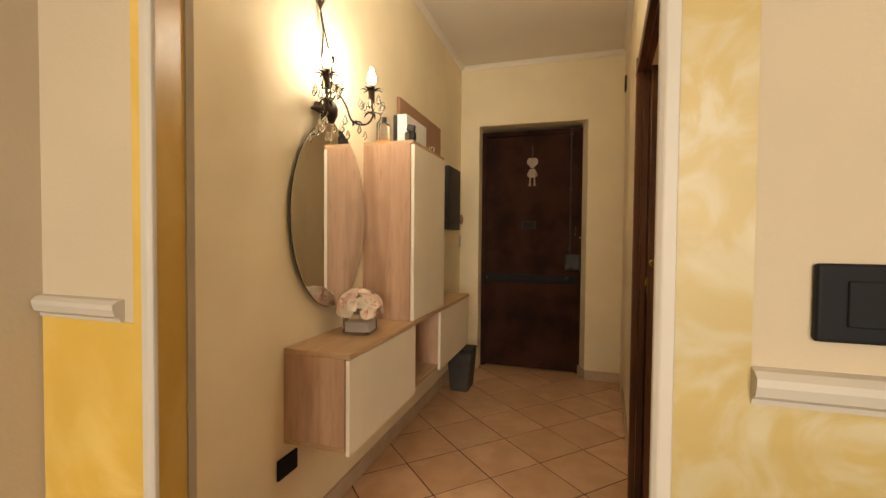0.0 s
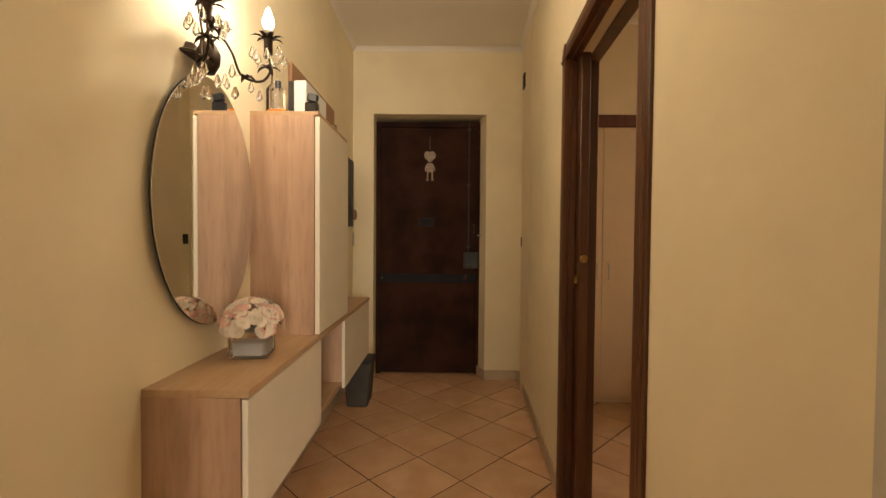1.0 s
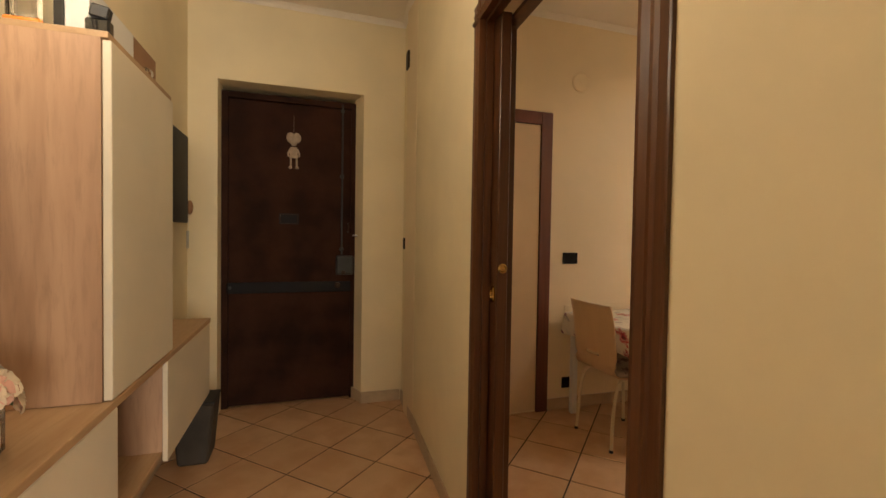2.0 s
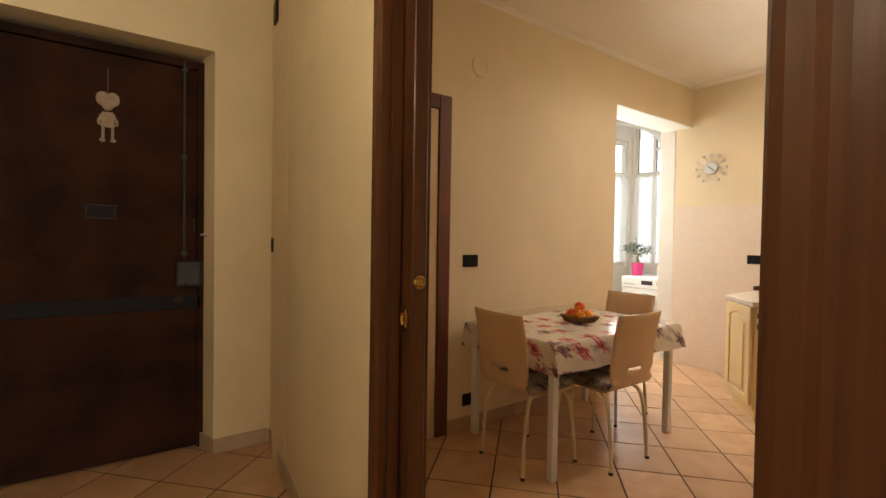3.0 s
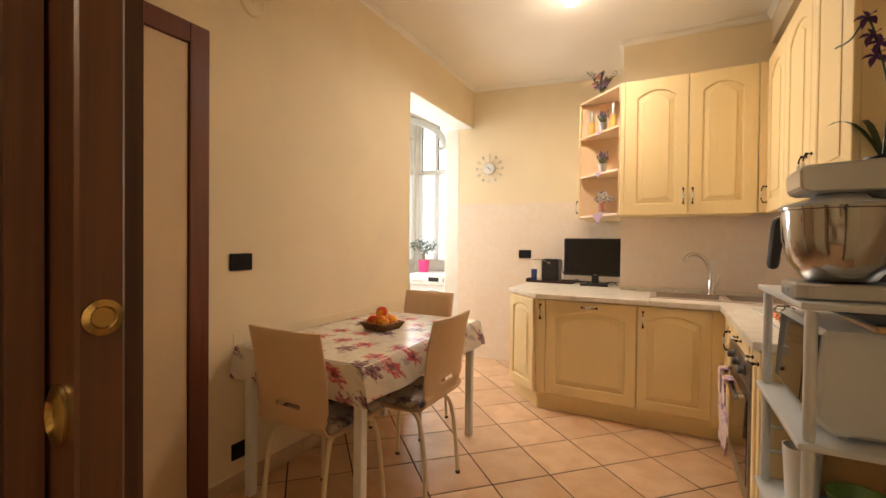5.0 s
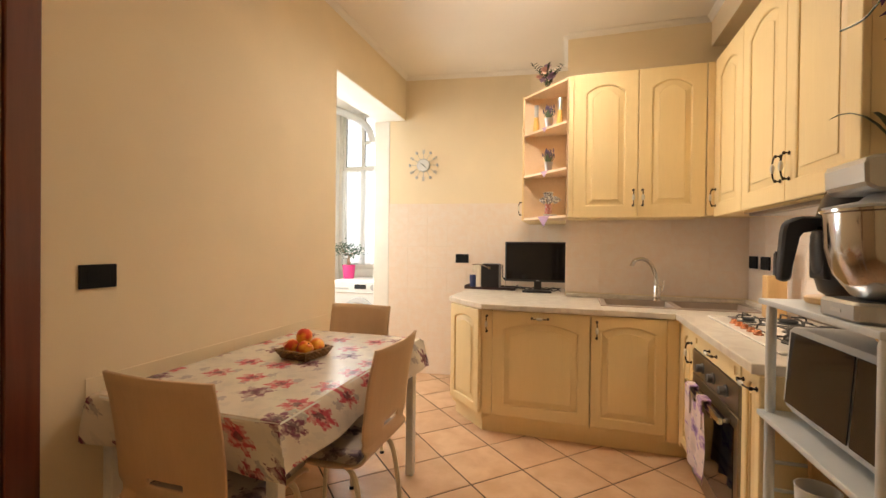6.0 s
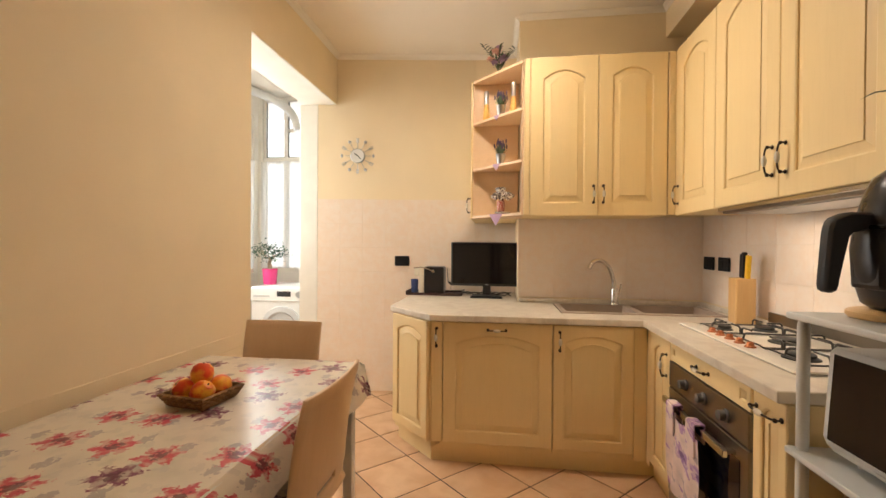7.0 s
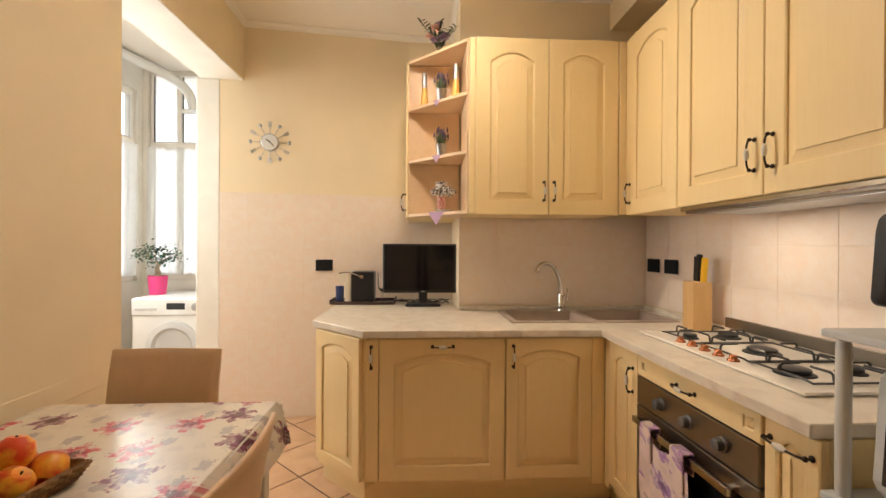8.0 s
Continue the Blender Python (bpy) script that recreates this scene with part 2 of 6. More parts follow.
COPPER = plain("copper_knob", (0.62, 0.22, 0.09), 0.2, 0.6, vary=0.1, bump=0.0)
CLEAR = glass("clear_glass")
CRYSTAL = glass("crystal", (1, 0.98, 0.95), 0.0)
MIRROR = plain("mirror_silver", (0.83, 0.82, 0.78), 0.01, 1.0, vary=0.0, bump=0.0)
BULB = glow("warm_bulb", (1.0, 0.86, 0.62), 6.0)
GLOBE = glow("lamp_globe", (1.0, 0.90, 0.70), 7.0)
CURTAIN = plain("white_voile", (0.82, 0.80, 0.75), 0.9, vary=0.05, scale=20, fine=220, bump=0.3)
OUTSIDE = glow("bright_outside", (0.96, 0.98, 1.0), 0.9)
CLOTH = flower_cloth("flowered_oilcloth", (0.78, 0.70, 0.60), (0.60, 0.10, 0.14), (0.22, 0.07, 0.13), 5.7, 0.27, 0.25)
CUSHION = flower_cloth("cushion_print", (0.46, 0.38, 0.31), (0.16, 0.10, 0.10), (0.12, 0.08, 0.11), 7.0, 0.28, 0.8)
TOWEL = flower_cloth("towel_print", (0.74, 0.58, 0.52), (0.42, 0.24, 0.45), (0.36, 0.20, 0.42), 6.5, 0.30, 0.9)
LAVENDER = plain("lavender_spike", (0.11, 0.07, 0.13), 0.8, vary=0.3, scale=40)
LILAC = plain("lilac_cloth", (0.46, 0.30, 0.42), 0.9, vary=0.25, fine=300)
GREEN = plain("leaf_green", (0.06, 0.13, 0.07), 0.45, vary=0.3, scale=20)
GREY_GREEN = plain("sage_leaf", (0.10, 0.15, 0.075), 0.6, vary=0.3, scale=20)
DARK_LEAF = plain("dark_leaf", (0.020, 0.045, 0.016), 0.35, vary=0.3, scale=20)
PURPLE = plain("violet_petal", (0.12, 0.03, 0.16), 0.6, vary=0.3, scale=30)
PETAL = plain("cream_petal", (0.80, 0.68, 0.52), 0.7, vary=0.14, scale=25)
PINK_PETAL = plain("blush_petal", (0.78, 0.45, 0.35), 0.7, vary=0.2, scale=25)
PINK_POT = plain("magenta_pot", (0.72, 0.05, 0.22), 0.35, vary=0.05, bump=0.0)
BARK = plain("pale_bark", (0.40, 0.30, 0.20), 0.8, vary=0.2, scale=30)
YELLOW = plain("yellow_handle", (0.78, 0.46, 0.02), 0.35, vary=0.08, bump=0.0)
MILL_WOOD = plain("amber_wood", (0.80, 0.45, 0.10), 0.35, vary=0.1, scale=15)
BEECH = wood("beech_block", (0.72, 0.46, 0.20), (0.62, 0.36, 0.14), (12, 12, 1), 0.45, 0.7)
WICKER = wood("dark_wicker", (0.30, 0.16, 0.06), (0.14, 0.07, 0.025), (30, 30, 60), 0.7, 1.2, 0.8)
def peach_material(name, blush, ground, rough):
    m, t, b = nodes_of(name)
    info = t.nodes.new("ShaderNodeObjectInfo")
    add = t.nodes.new("ShaderNodeVectorMath")
    add.operation = "ADD"
    off = t.nodes.new("ShaderNodeCombineXYZ")
    link(t, maths(t, "MULTIPLY", info.outputs["Random"], 30.0), off.inputs[0])
    link(t, coords(t), add.inputs[0])
    link(t, off.outputs[0], add.inputs[1])
    patch = noise_tex(t, add.outputs[0], 17.0, 3, 0.5)
    streak = noise_tex(t, add.outputs[0], 90.0, 4, 0.3)
    col = mixed(t, ramp(t, patch, 0.40, 0.60), blush, ground)
    col = mixed(t, maths(t, "MULTIPLY", ramp(t, streak, 0.45, 0.70), 0.35), col, shade(blush, 1.15))
    link(t, col, b.inputs["Base Color"])
    b.inputs["Roughness"].default_value = rough
    bumped(t, b, streak, 0.05)
    return m


PEACH_SKIN = peach_material("peach_skin", (0.74, 0.075, 0.02), (0.93, 0.46, 0.045), 0.34)
CARDBOARD = plain("brown_board", (0.36, 0.20, 0.11), 0.7, vary=0.1)
AMBER = plain("amber_liquid", (0.62, 0.20, 0.03), 0.2, vary=0.05, bump=0.0)
BLUE = plain("dark_blue", (0.03, 0.05, 0.16), 0.3, vary=0.1, bump=0.0)
TRAY = plain("dark_tray", (0.045, 0.018, 0.015), 0.35, vary=0.2)


# ---- geometry helpers ----
def thing(name, label, category, at=(0, 0, 0), rz=0.0, group=""):
    ob = new(name)
    ob.empty_display_size = 0.1
    ob.matrix_world = pose(*at, 0, 0, rz)
    return tagged(ob, label, category, group)


def part(name, bm, material, parent=None, label="", smooth=False):
    me = bpy.data.meshes.new(name)
    bmesh.ops.recalc_face_normals(bm, faces=bm.faces)
    bm.to_mesh(me)
    bm.free()
    me.materials.append(material)
    if smooth:
        me.polygons.foreach_set("use_smooth", [True] * len(me.polygons))
        me.set_sharp_from_angle(angle=radians(40))
    ob = new(name, me)
    ob.parent = parent
    return tagged(ob, label)


def structure(name, bm, material, label, category, smooth=False):
    return tagged(part(name, bm, material, None, label, smooth), label, category, "", "structure")


def solo(name, bm, material, label, category, at=None, rz=0.0, group="", smooth=False):
    ob = part(name, bm, material, None, label, smooth)
    if at:
        ob.matrix_world = pose(*at, 0, 0, rz)
    return tagged(ob, label, category, group)


def box(x0, x1, y0, y1, z0, z1, bevel=0.0, bm=None, seg=1):
    bm = bm or bmesh.new()
    made = bmesh.ops.create_cube(bm, size=1.0, matrix=Matrix.LocRotScale(
        ((x0 + x1) / 2, (y0 + y1) / 2, (z0 + z1) / 2), None, (abs(x1 - x0), abs(y1 - y0), abs(z1 - z0))))
    if bevel:
        edges = {e for v in made["verts"] for e in v.link_edges}
        bmesh.ops.bevel(bm, geom=list(edges), offset=bevel, segments=seg, affect="EDGES", profile=0.6)
    return bm


def prism(points, axis, lo, hi, bm=None, bevel=0.0):
    """A flat outline drawn out along an axis: 'x' takes (y, z), 'y' takes (x, z), 'z' takes (x, y)."""
    bm = bm or bmesh.new()

    def put(p, h):
        return {"x": (h, p[0], p[1]), "y": (p[0], h, p[1]), "z": (p[0], p[1], h)}[axis]

    a = [bm.verts.new(put(p, lo)) for p in points]
    b = [bm.verts.new(put(p, hi)) for p in points]
    n = len(points)
    faces = [bm.faces.new(a[::-1]), bm.faces.new(b)]
    faces += [bm.faces.new((a[i], a[(i + 1) % n], b[(i + 1) % n], b[i])) for i in range(n)]
    if bevel:
        bmesh.ops.bevel(bm, geom=list({e for f in faces for e in f.edges}), offset=bevel, segments=1, affect="EDGES")
    return bm


def lathe(profile, bm=None, n=24, at=(0, 0, 0), squash=1.0):
    """Profile of (radius, height) turned round the upright axis."""
    bm = bm or bmesh.new()
    rings = []
    for r, z in profile:
        if r < 1e-5:
            rings.append([bm.verts.new((at[0], at[1], at[2] + z))])
        else:
            rings.append([bm.verts.new((at[0] + r * math.cos(math.tau * i / n), at[1] + r * squash * math.sin(math.tau * i / n), at[2] + z)) for i in range(n)])
    for a, b in zip(rings, rings[1:]):
        for i in range(n):
            j = (i + 1) % n
            if len(a) == 1 and len(b) == 1:
                continue
            if len(a) == 1:
                bm.faces.new((a[0], b[i], b[j]))
            elif len(b) == 1:
                bm.faces.new((a[i], a[j], b[0]))
            else:
                bm.faces.new((a[i], a[j], b[j], b[i]))
    if len(rings[0]) > 1:
        bm.faces.new(rings[0][::-1])
    if len(rings[-1]) > 1:
        bm.faces.new(rings[-1])
    return bm


def tube(points, radius, bm=None, n=8, taper=1.0):
    """A round bar through the points."""
    bm = bm or bmesh.new()
    pts = [Vector(p) for p in points]
    last, rings, up = len(pts) - 1, [], Vector((0.13, 0.27, 0.95)).normalized()
    for i, p in enumerate(pts):
        d = (pts[min(i + 1, last)] - pts[max(i - 1, 0)]).normalized()
        if abs(d.dot(up)) > 0.97:
            up = Vector((0.9, 0.3, 0.1)).normalized()
        a = d.cross(up).normalized()
        b = d.cross(a).normalized()
        up = a.cross(d).normalized()
        r = radius * (1 + (taper - 1) * i / max(1, last))
        rings.append([bm.verts.new(p + r * (math.cos(math.tau * k / n) * a + math.sin(math.tau * k / n) * b)) for k in range(n)])
    for a, b in zip(rings, rings[1:]):
        for k in range(n):
            bm.faces.new((a[k], a[(k + 1) % n], b[(k + 1) % n], b[k]))
    bm.faces.new(rings[0][::-1])
    bm.faces.new(rings[-1])
    return bm


def spline(points, steps=6):
    """Points of a smooth line through the given ones."""
    p = [Vector(q) for q in points]
    p = [2 * p[0] - p[1], *p, 2 * p[-1] - p[-2]]
    out = []
    for i in range(1, len(p) - 2):
        for k in range(steps):
            s = k / steps
            a, b, c, d = p[i - 1:i + 3]
            out.append(0.5 * ((2 * b) + (c - a) * s + (2 * a - 5 * b + 4 * c - d) * s * s + (3 * b - a - 3 * c + d) * s ** 3))
    return out + [p[-2]]


def ball(at, r, bm=None, scale=(1, 1, 1), u=14, v=9):
    bm = bm or bmesh.new()
    bmesh.ops.create_uvsphere(bm, u_segments=u, v_segments=v, radius=r, matrix=Matrix.LocRotScale(at, None, scale))
    return bm


def leaf(bm, base, tip, width, sag=0.0, n=4):
    """A bent, pointed leaf with a folded middle."""
    base, tip = Vector(base), Vector(tip)
    along = tip - base
    side = along.cross(Vector((0, 0, 1)))
    side = (side if side.length > 1e-4 else Vector((1, 0, 0))).normalized()
    lift = side.cross(along).normalized()
    rows = []
    for i in range(n + 1):
        s = i / n
        c = base + along * s + Vector((0, 0, sag * 4 * s * (1 - s)))
        w = width * (math.sin(math.pi * min(1, 0.12 + s * 0.9)) ** 0.8) * 0.5
        rows.append([bm.verts.new(c + side * w + lift * w * 0.3), bm.verts.new(c), bm.verts.new(c - side * w + lift * w * 0.3)])
    for a, b in zip(rows, rows[1:]):
        bm.faces.new((a[0], a[1], b[1], b[0]))
        bm.faces.new((a[1], a[2], b[2], b[1]))


def moved(bm, m):
    bmesh.ops.transform(bm, matrix=m, verts=bm.verts)
    return bm


# ---- the setting ----
CEIL = 2.885
HALL_X, FRONT_Y, KITCHEN_Y, RIGHT_Y, BACK_X = -1.04, 4.28, 3.785, 1.03, 4.60
COLUMN_X, COLUMN_Y = 3.99, 2.258
LIVING_Y, OPEN_L, OPEN_R, LT = 0.75, -0.606, 0.130, 0.13
FLARE_L, FLARE_R = -0.672, 0.160     # the passage's edges on the hall side

structure("floor", box(-3.2, 6.2, -3.4, 5.6, -0.12, -0.0025), GROUT, "terracotta tiled floor with dark joints", "floor")
structure("wall_hall_left", box(HALL_X - 0.15, HALL_X, LIVING_Y + LT - 0.001, FRONT_Y, -0.05, CEIL), HALL_PAINT, "warm cream painted hall wall", "wall")

# the wall with the entrance, and its splayed recess
bm = box(HALL_X - 0.15, -0.86, FRONT_Y, FRONT_Y + 0.3, -0.05, CEIL)
prism([(0.12, FRONT_Y), (0.75, FRONT_Y), (0.75, FRONT_Y + 0.3), (0.075, FRONT_Y + 0.3), (0.075, FRONT_Y + 0.15)], "z", -0.05, CEIL, bm)
box(-0.86, 0.12, FRONT_Y, FRONT_Y + 0.3, 2.315, CEIL, 0, bm)
structure("wall_entrance", bm, HALL_PAINT, "cream painted wall round the entrance recess", "wall")
structure("wall_landing", box(-1.3, 0.8, FRONT_Y + 0.31, FRONT_Y + 0.4, -0.05, CEIL), HALL_PAINT, "plain wall behind the entrance door", "wall")

# the hall's other long wall runs three degrees off, with the kitchen doorway in it
SLANT = 3.5
HALL_R = pose(0.222, 0.84, 0, 0, 0, -SLANT)
DOOR_A, DOOR_B, DOOR_H, WALL_T = 0.79, 1.622, 2.047, 0.110
bm = box(0, WALL_T, 0, DOOR_A, -0.05, CEIL)
box(0, WALL_T, DOOR_A, DOOR_B, DOOR_H, CEIL, 0, bm)
box(0, 0.029, DOOR_B, DOOR_B + 0.95, -0.05, CEIL, 0, bm)
box(0.079, WALL_T, DOOR_B, DOOR_B + 0.95, -0.05, CEIL, 0, bm)
box(0, WALL_T, DOOR_B + 0.95, 3.46, -0.05, CEIL, 0, bm)
structure("wall_hall_right", moved(bm, HALL_R), HALL_PAINT, "warm cream painted wall with the kitchen doorway", "wall")

# kitchen walls
OPEN_A, OPEN_H, OPEN_T = 3.158, 2.468, 0.285
BEND_Y, PILLAR_X, PILLAR_Y = 2.60, 4.425, 3.945      # the back wall leans in towards the white pillar
bm = box(0.40, OPEN_A, KITCHEN_Y, KITCHEN_Y + OPEN_T, -0.05, CEIL)
box(OPEN_A, BACK_X + 0.15, KITCHEN_Y, KITCHEN_Y + OPEN_T, OPEN_H, CEIL, 0, bm)
structure("wall_kitchen_table", bm, KITCHEN_PAINT, "cream painted kitchen wall with a wide opening", "wall")
bm = prism([(BACK_X, RIGHT_Y), (BACK_X + 0.15, RIGHT_Y), (BACK_X + 0.15, PILLAR_Y), (PILLAR_X, PILLAR_Y), (BACK_X, BEND_Y)], "z", -0.05, OPEN_H)
prism([(BACK_X, RIGHT_Y), (BACK_X + 0.15, RIGHT_Y), (BACK_X + 0.15, KITCHEN_Y), (BACK_X + (PILLAR_X - BACK_X) * (KITCHEN_Y - BEND_Y) / (PILLAR_Y - BEND_Y), KITCHEN_Y), (BACK_X, BEND_Y)], "z", OPEN_H, CEIL, bm)
structure("wall_kitchen_back", bm, KITCHEN_PAINT, "cream painted kitchen wall above pale tiles", "wall")
structure("column", box(COLUMN_X, BACK_X, RIGHT_Y, COLUMN_Y, -0.05, CEIL), KITCHEN_PAINT, "cream painted projecting wall behind the sink", "column")
structure("wall_kitchen_stove", box(0.27, BACK_X + 0.15, RIGHT_Y - 0.15, RIGHT_Y, -0.05, CEIL), KITCHEN_PAINT, "cream painted kitchen wall behind the stove", "wall")
structure("ceiling_beam", box(1.2, COLUMN_X, RIGHT_Y, 1.28, 2.675, CEIL), KITCHEN_PAINT, "cream boxed beam under the ceiling", "beam")
structure("ceiling", box(-3.2, 6.2, -3.4, 5.6, CEIL, CEIL + 0.1), CEILING_PAINT, "off-white plaster ceiling", "ceiling")
structure("opening_pillar", box(PILLAR_X - 0.004, BACK_X + 0.15, PILLAR_Y, KITCHEN_Y + OPEN_T + 0.04, -0.02, OPEN_H - 0.004, 0.006), WHITE_PAINT, "white painted pillar of the wide opening", "pillar")
structure("opening_soffit", box(OPEN_A, BACK_X, KITCHEN_Y + 0.005, KITCHEN_Y + OPEN_T, OPEN_H - 0.006, OPEN_H - 0.002), WHITE_PAINT, "white underside of the wide opening", "soffit")


def cove(name, points, size=0.034):
    """A hollow moulding under the ceiling along a line, which lies to the room's side."""
    bm = bmesh.new()
    prof = [(0, -size), (0.004, -size), (size * 0.45, -size * 0.50), (size, -0.004), (size, 0), (0, 0)]
    for (xa, ya), (xb, yb) in zip(points, points[1:]):
        d = Vector((xb - xa, yb - ya, 0))
        m = Matrix.Translation((xa, ya, CEIL - 0.002)) @ Matrix.Rotation(math.atan2(d.y, d.x), 4, "Z")
        one = prism([(p[0] + 0.001, p[1]) for p in prof], "x", 0, d.length)
        moved(one, m)
        tmp = bpy.data.meshes.new("tmp")
        one.to_mesh(tmp)
        one.free()
        bm.from_mesh(tmp)
        bpy.data.meshes.remove(tmp)
    structure(name, bm, CEILING_PAINT, "off-white plaster cove along the ceiling", "moulding")


cove("trim_hall", [(HALL_X, FRONT_Y), (HALL_X, 0.84)])
cove("trim_entrance", [(0.43, FRONT_Y), (HALL_X, FRONT_Y)])
cove("trim_hall_right", [(0.222, 0.84), (0.431, FRONT_Y)])
cove("trim_kitchen", [(BACK_X, KITCHEN_Y), (0.42, KITCHEN_Y)])
cove("trim_kitchen_back", [(BACK_X, COLUMN_Y), (BACK_X, BEND_Y), (BACK_X + (PILLAR_X - BACK_X) * (KITCHEN_Y - BEND_Y) / (PILLAR_Y - BEND_Y), KITCHEN_Y)])
cove("trim_column", [(COLUMN_X, COLUMN_Y), (BACK_X, COLUMN_Y)])
cove("trim_sink", [(COLUMN_X, 1.28), (COLUMN_X, COLUMN_Y)])
cove("trim_beam", [(1.2, 1.28), (COLUMN_X, 1.28)])

# skirtings
structure("baseboard_hall_left", box(HALL_X, HALL_X + 0.012, 0.85, FRONT_Y, 0, 0.085, 0.003), HALL_SKIRT, "beige tiled skirting", "skirting")
bm = box(-0.012, 0, 0.0, DOOR_A - 0.075, 0, 0.085, 0.003)
box(-0.012, 0, DOOR_B + 0.075, 3.43, 0, 0.085, 0.003, bm)
structure("baseboard_hall_right", moved(bm, HALL_R), HALL_SKIRT, "beige tiled skirting", "skirting")
bm = box(0.13, 0.415, FRONT_Y - 0.012, FRONT_Y, 0, 0.085, 0.003)
prism([(0.12, FRONT_Y - 0.012), (0.13, FRONT_Y - 0.012), (0.13, FRONT_Y), (0.07, FRONT_Y + 0.14), (0.06, FRONT_Y + 0.14)], "z", 0, 0.085, bm)
structure("baseboard_entrance", bm, HALL_SKIRT, "beige tiled skirting beside the entrance", "skirting")
base = structure("baseboard_kitchen", box(1.412, OPEN_A, KITCHEN_Y - 0.003, KITCHEN_Y, 0, 0.085), PINK_GROUT, "terracotta skirting tiles", "skirting")
for i in range(6):
    a = 1.413 + i * 0.292
    part("tile", box(a, min(a + 0.289, OPEN_A), KITCHEN_Y - 0.012, KITCHEN_Y - 0.002, 0.0, 0.083, 0.003), SKIRTING, base)
structure("table_rail", box(1.55, OPEN_A - 0.01, KITCHEN_Y - 0.005, KITCHEN_Y, 0.70, 0.775, 0.002), KITCHEN_PAINT, "flat cream rail protecting the wall behind the table", "rail")

# ---- the living room behind the first steps ----
BACK_Y = LIVING_Y + LT
bm = prism([(HALL_X - 0.15, LIVING_Y), (OPEN_L, LIVING_Y), (FLARE_L, BACK_Y), (HALL_X - 0.15, BACK_Y)], "z", -0.05, CEIL)
prism([(OPEN_R, LIVING_Y), (3.0, LIVING_Y), (3.0, BACK_Y), (FLARE_R, BACK_Y)], "z", -0.05, CEIL, bm)
prism([(OPEN_L, LIVING_Y), (OPEN_R, LIVING_Y), (FLARE_R, BACK_Y), (FLARE_L, BACK_Y)], "z", 2.45, CEIL, bm)
structure("wall_living", bm, LIVING_PAINT, "beige wall with stucco bands round the passage", "wall")
structure("wall_living_side", box(-1.0, -0.86, -3.2, LIVING_Y, -0.05, CEIL), LIVING_PAINT, "plain beige side wall", "wall")
# unseen opening, added and positioned to let light into the hall
bm = box(-1.0, -0.3, -3.3, -3.15, -0.05, CEIL)
box(1.3, 3.1, -3.3, -3.15, -0.05, CEIL, 0, bm)
box(-0.3, 1.3, -3.3, -3.15, -0.05, 0.75, 0, bm)
box(-0.3, 1.3, -3.3, -3.15, 2.3, CEIL, 0, bm)
structure("wall_living_window", bm, LIVING_PAINT, "beige wall with an added, unseen window opening", "wall")
structure("wall_living_far", box(3.0, 3.15, -3.3, 0.9, -0.05, CEIL), LIVING_PAINT, "plain beige wall", "wall")
# stucco bands and reveals of the passage
bm = box(OPEN_L - 0.034, OPEN_L - 0.008, LIVING_Y - 0.004, LIVING_Y, 0, CEIL)
box(-0.855, OPEN_L - 0.034, LIVING_Y - 0.004, LIVING_Y, 0, 1.122, 0, bm)
prism([(OPEN_L - 0.002, LIVING_Y + 0.003), (OPEN_L + 0.002, LIVING_Y + 0.003), (FLARE_L + 0.006, BACK_Y - 0.012), (FLARE_L, BACK_Y - 0.012)], "z", 0, 2.45, bm)
structure("band_ochre", bm, OCHRE, "ochre stucco panel and reveal of the passage", "stucco")
bm = box(OPEN_R + 0.008, 0.212, LIVING_Y - 0.004, LIVING_Y, 0, CEIL)
box(0.212, 1.2, LIVING_Y - 0.004, LIVING_Y, 0, 1.10, 0, bm)
structure("band_stucco", bm, CREAM_STUCCO, "golden marbled stucco beside the passage", "stucco")
structure("reveal_ochre", prism([(OPEN_R - 0.002, LIVING_Y + 0.003), (OPEN_R + 0.002, LIVING_Y + 0.003), (FLARE_R, BACK_Y - 0.012), (FLARE_R - 0.006, BACK_Y - 0.012)], "z", 0, 2.45), OCHRE, "ochre reveal of the passage", "stucco")
for n, x, w, s in (("trim_passage_left", OPEN_L, FLARE_L, 1), ("trim_passage_right", OPEN_R, FLARE_R, -1)):
    bm = prism([(x - s * 0.010, LIVING_Y - 0.010), (x + s * 0.004, LIVING_Y - 0.010), (x + s * 0.010, LIVING_Y - 0.005), (x + s * 0.010, LIVING_Y + 0.003), (x - s * 0.001, LIVING_Y + 0.003), (x, LIVING_Y), (x - s * 0.010, LIVING_Y)], "z", 0, 2.46, None, 0.0012)
    prism([(w, BACK_Y - 0.014), (w + s * 0.009, BACK_Y - 0.012), (w + s * 0.009, BACK_Y + 0.006), (w - s * 0.006, BACK_Y + 0.006), (w - s * 0.006, BACK_Y), (w, BACK_Y)], "z", 0, 2.46, bm)
    structure(n, bm, LIVING_TRIM, "white corner moulding of the passage", "moulding")
RAIL = [(0.0, 0.0), (-0.006, 0.0), (-0.008, 0.006), (-0.016, 0.011), (-0.020, 0.022), (-0.020, 0.030), (-0.012, 0.036), (0.0, 0.038)]
for n, a, c, z in (("rail_left", -0.856, -0.664, 1.122), ("rail_right", 0.212, 1.2, 1.098)):
    structure(n, prism([(LIVING_Y + y, z + h) for y, h in RAIL], "x", a, c), LIVING_TRIM, "white moulded chair rail", "moulding")

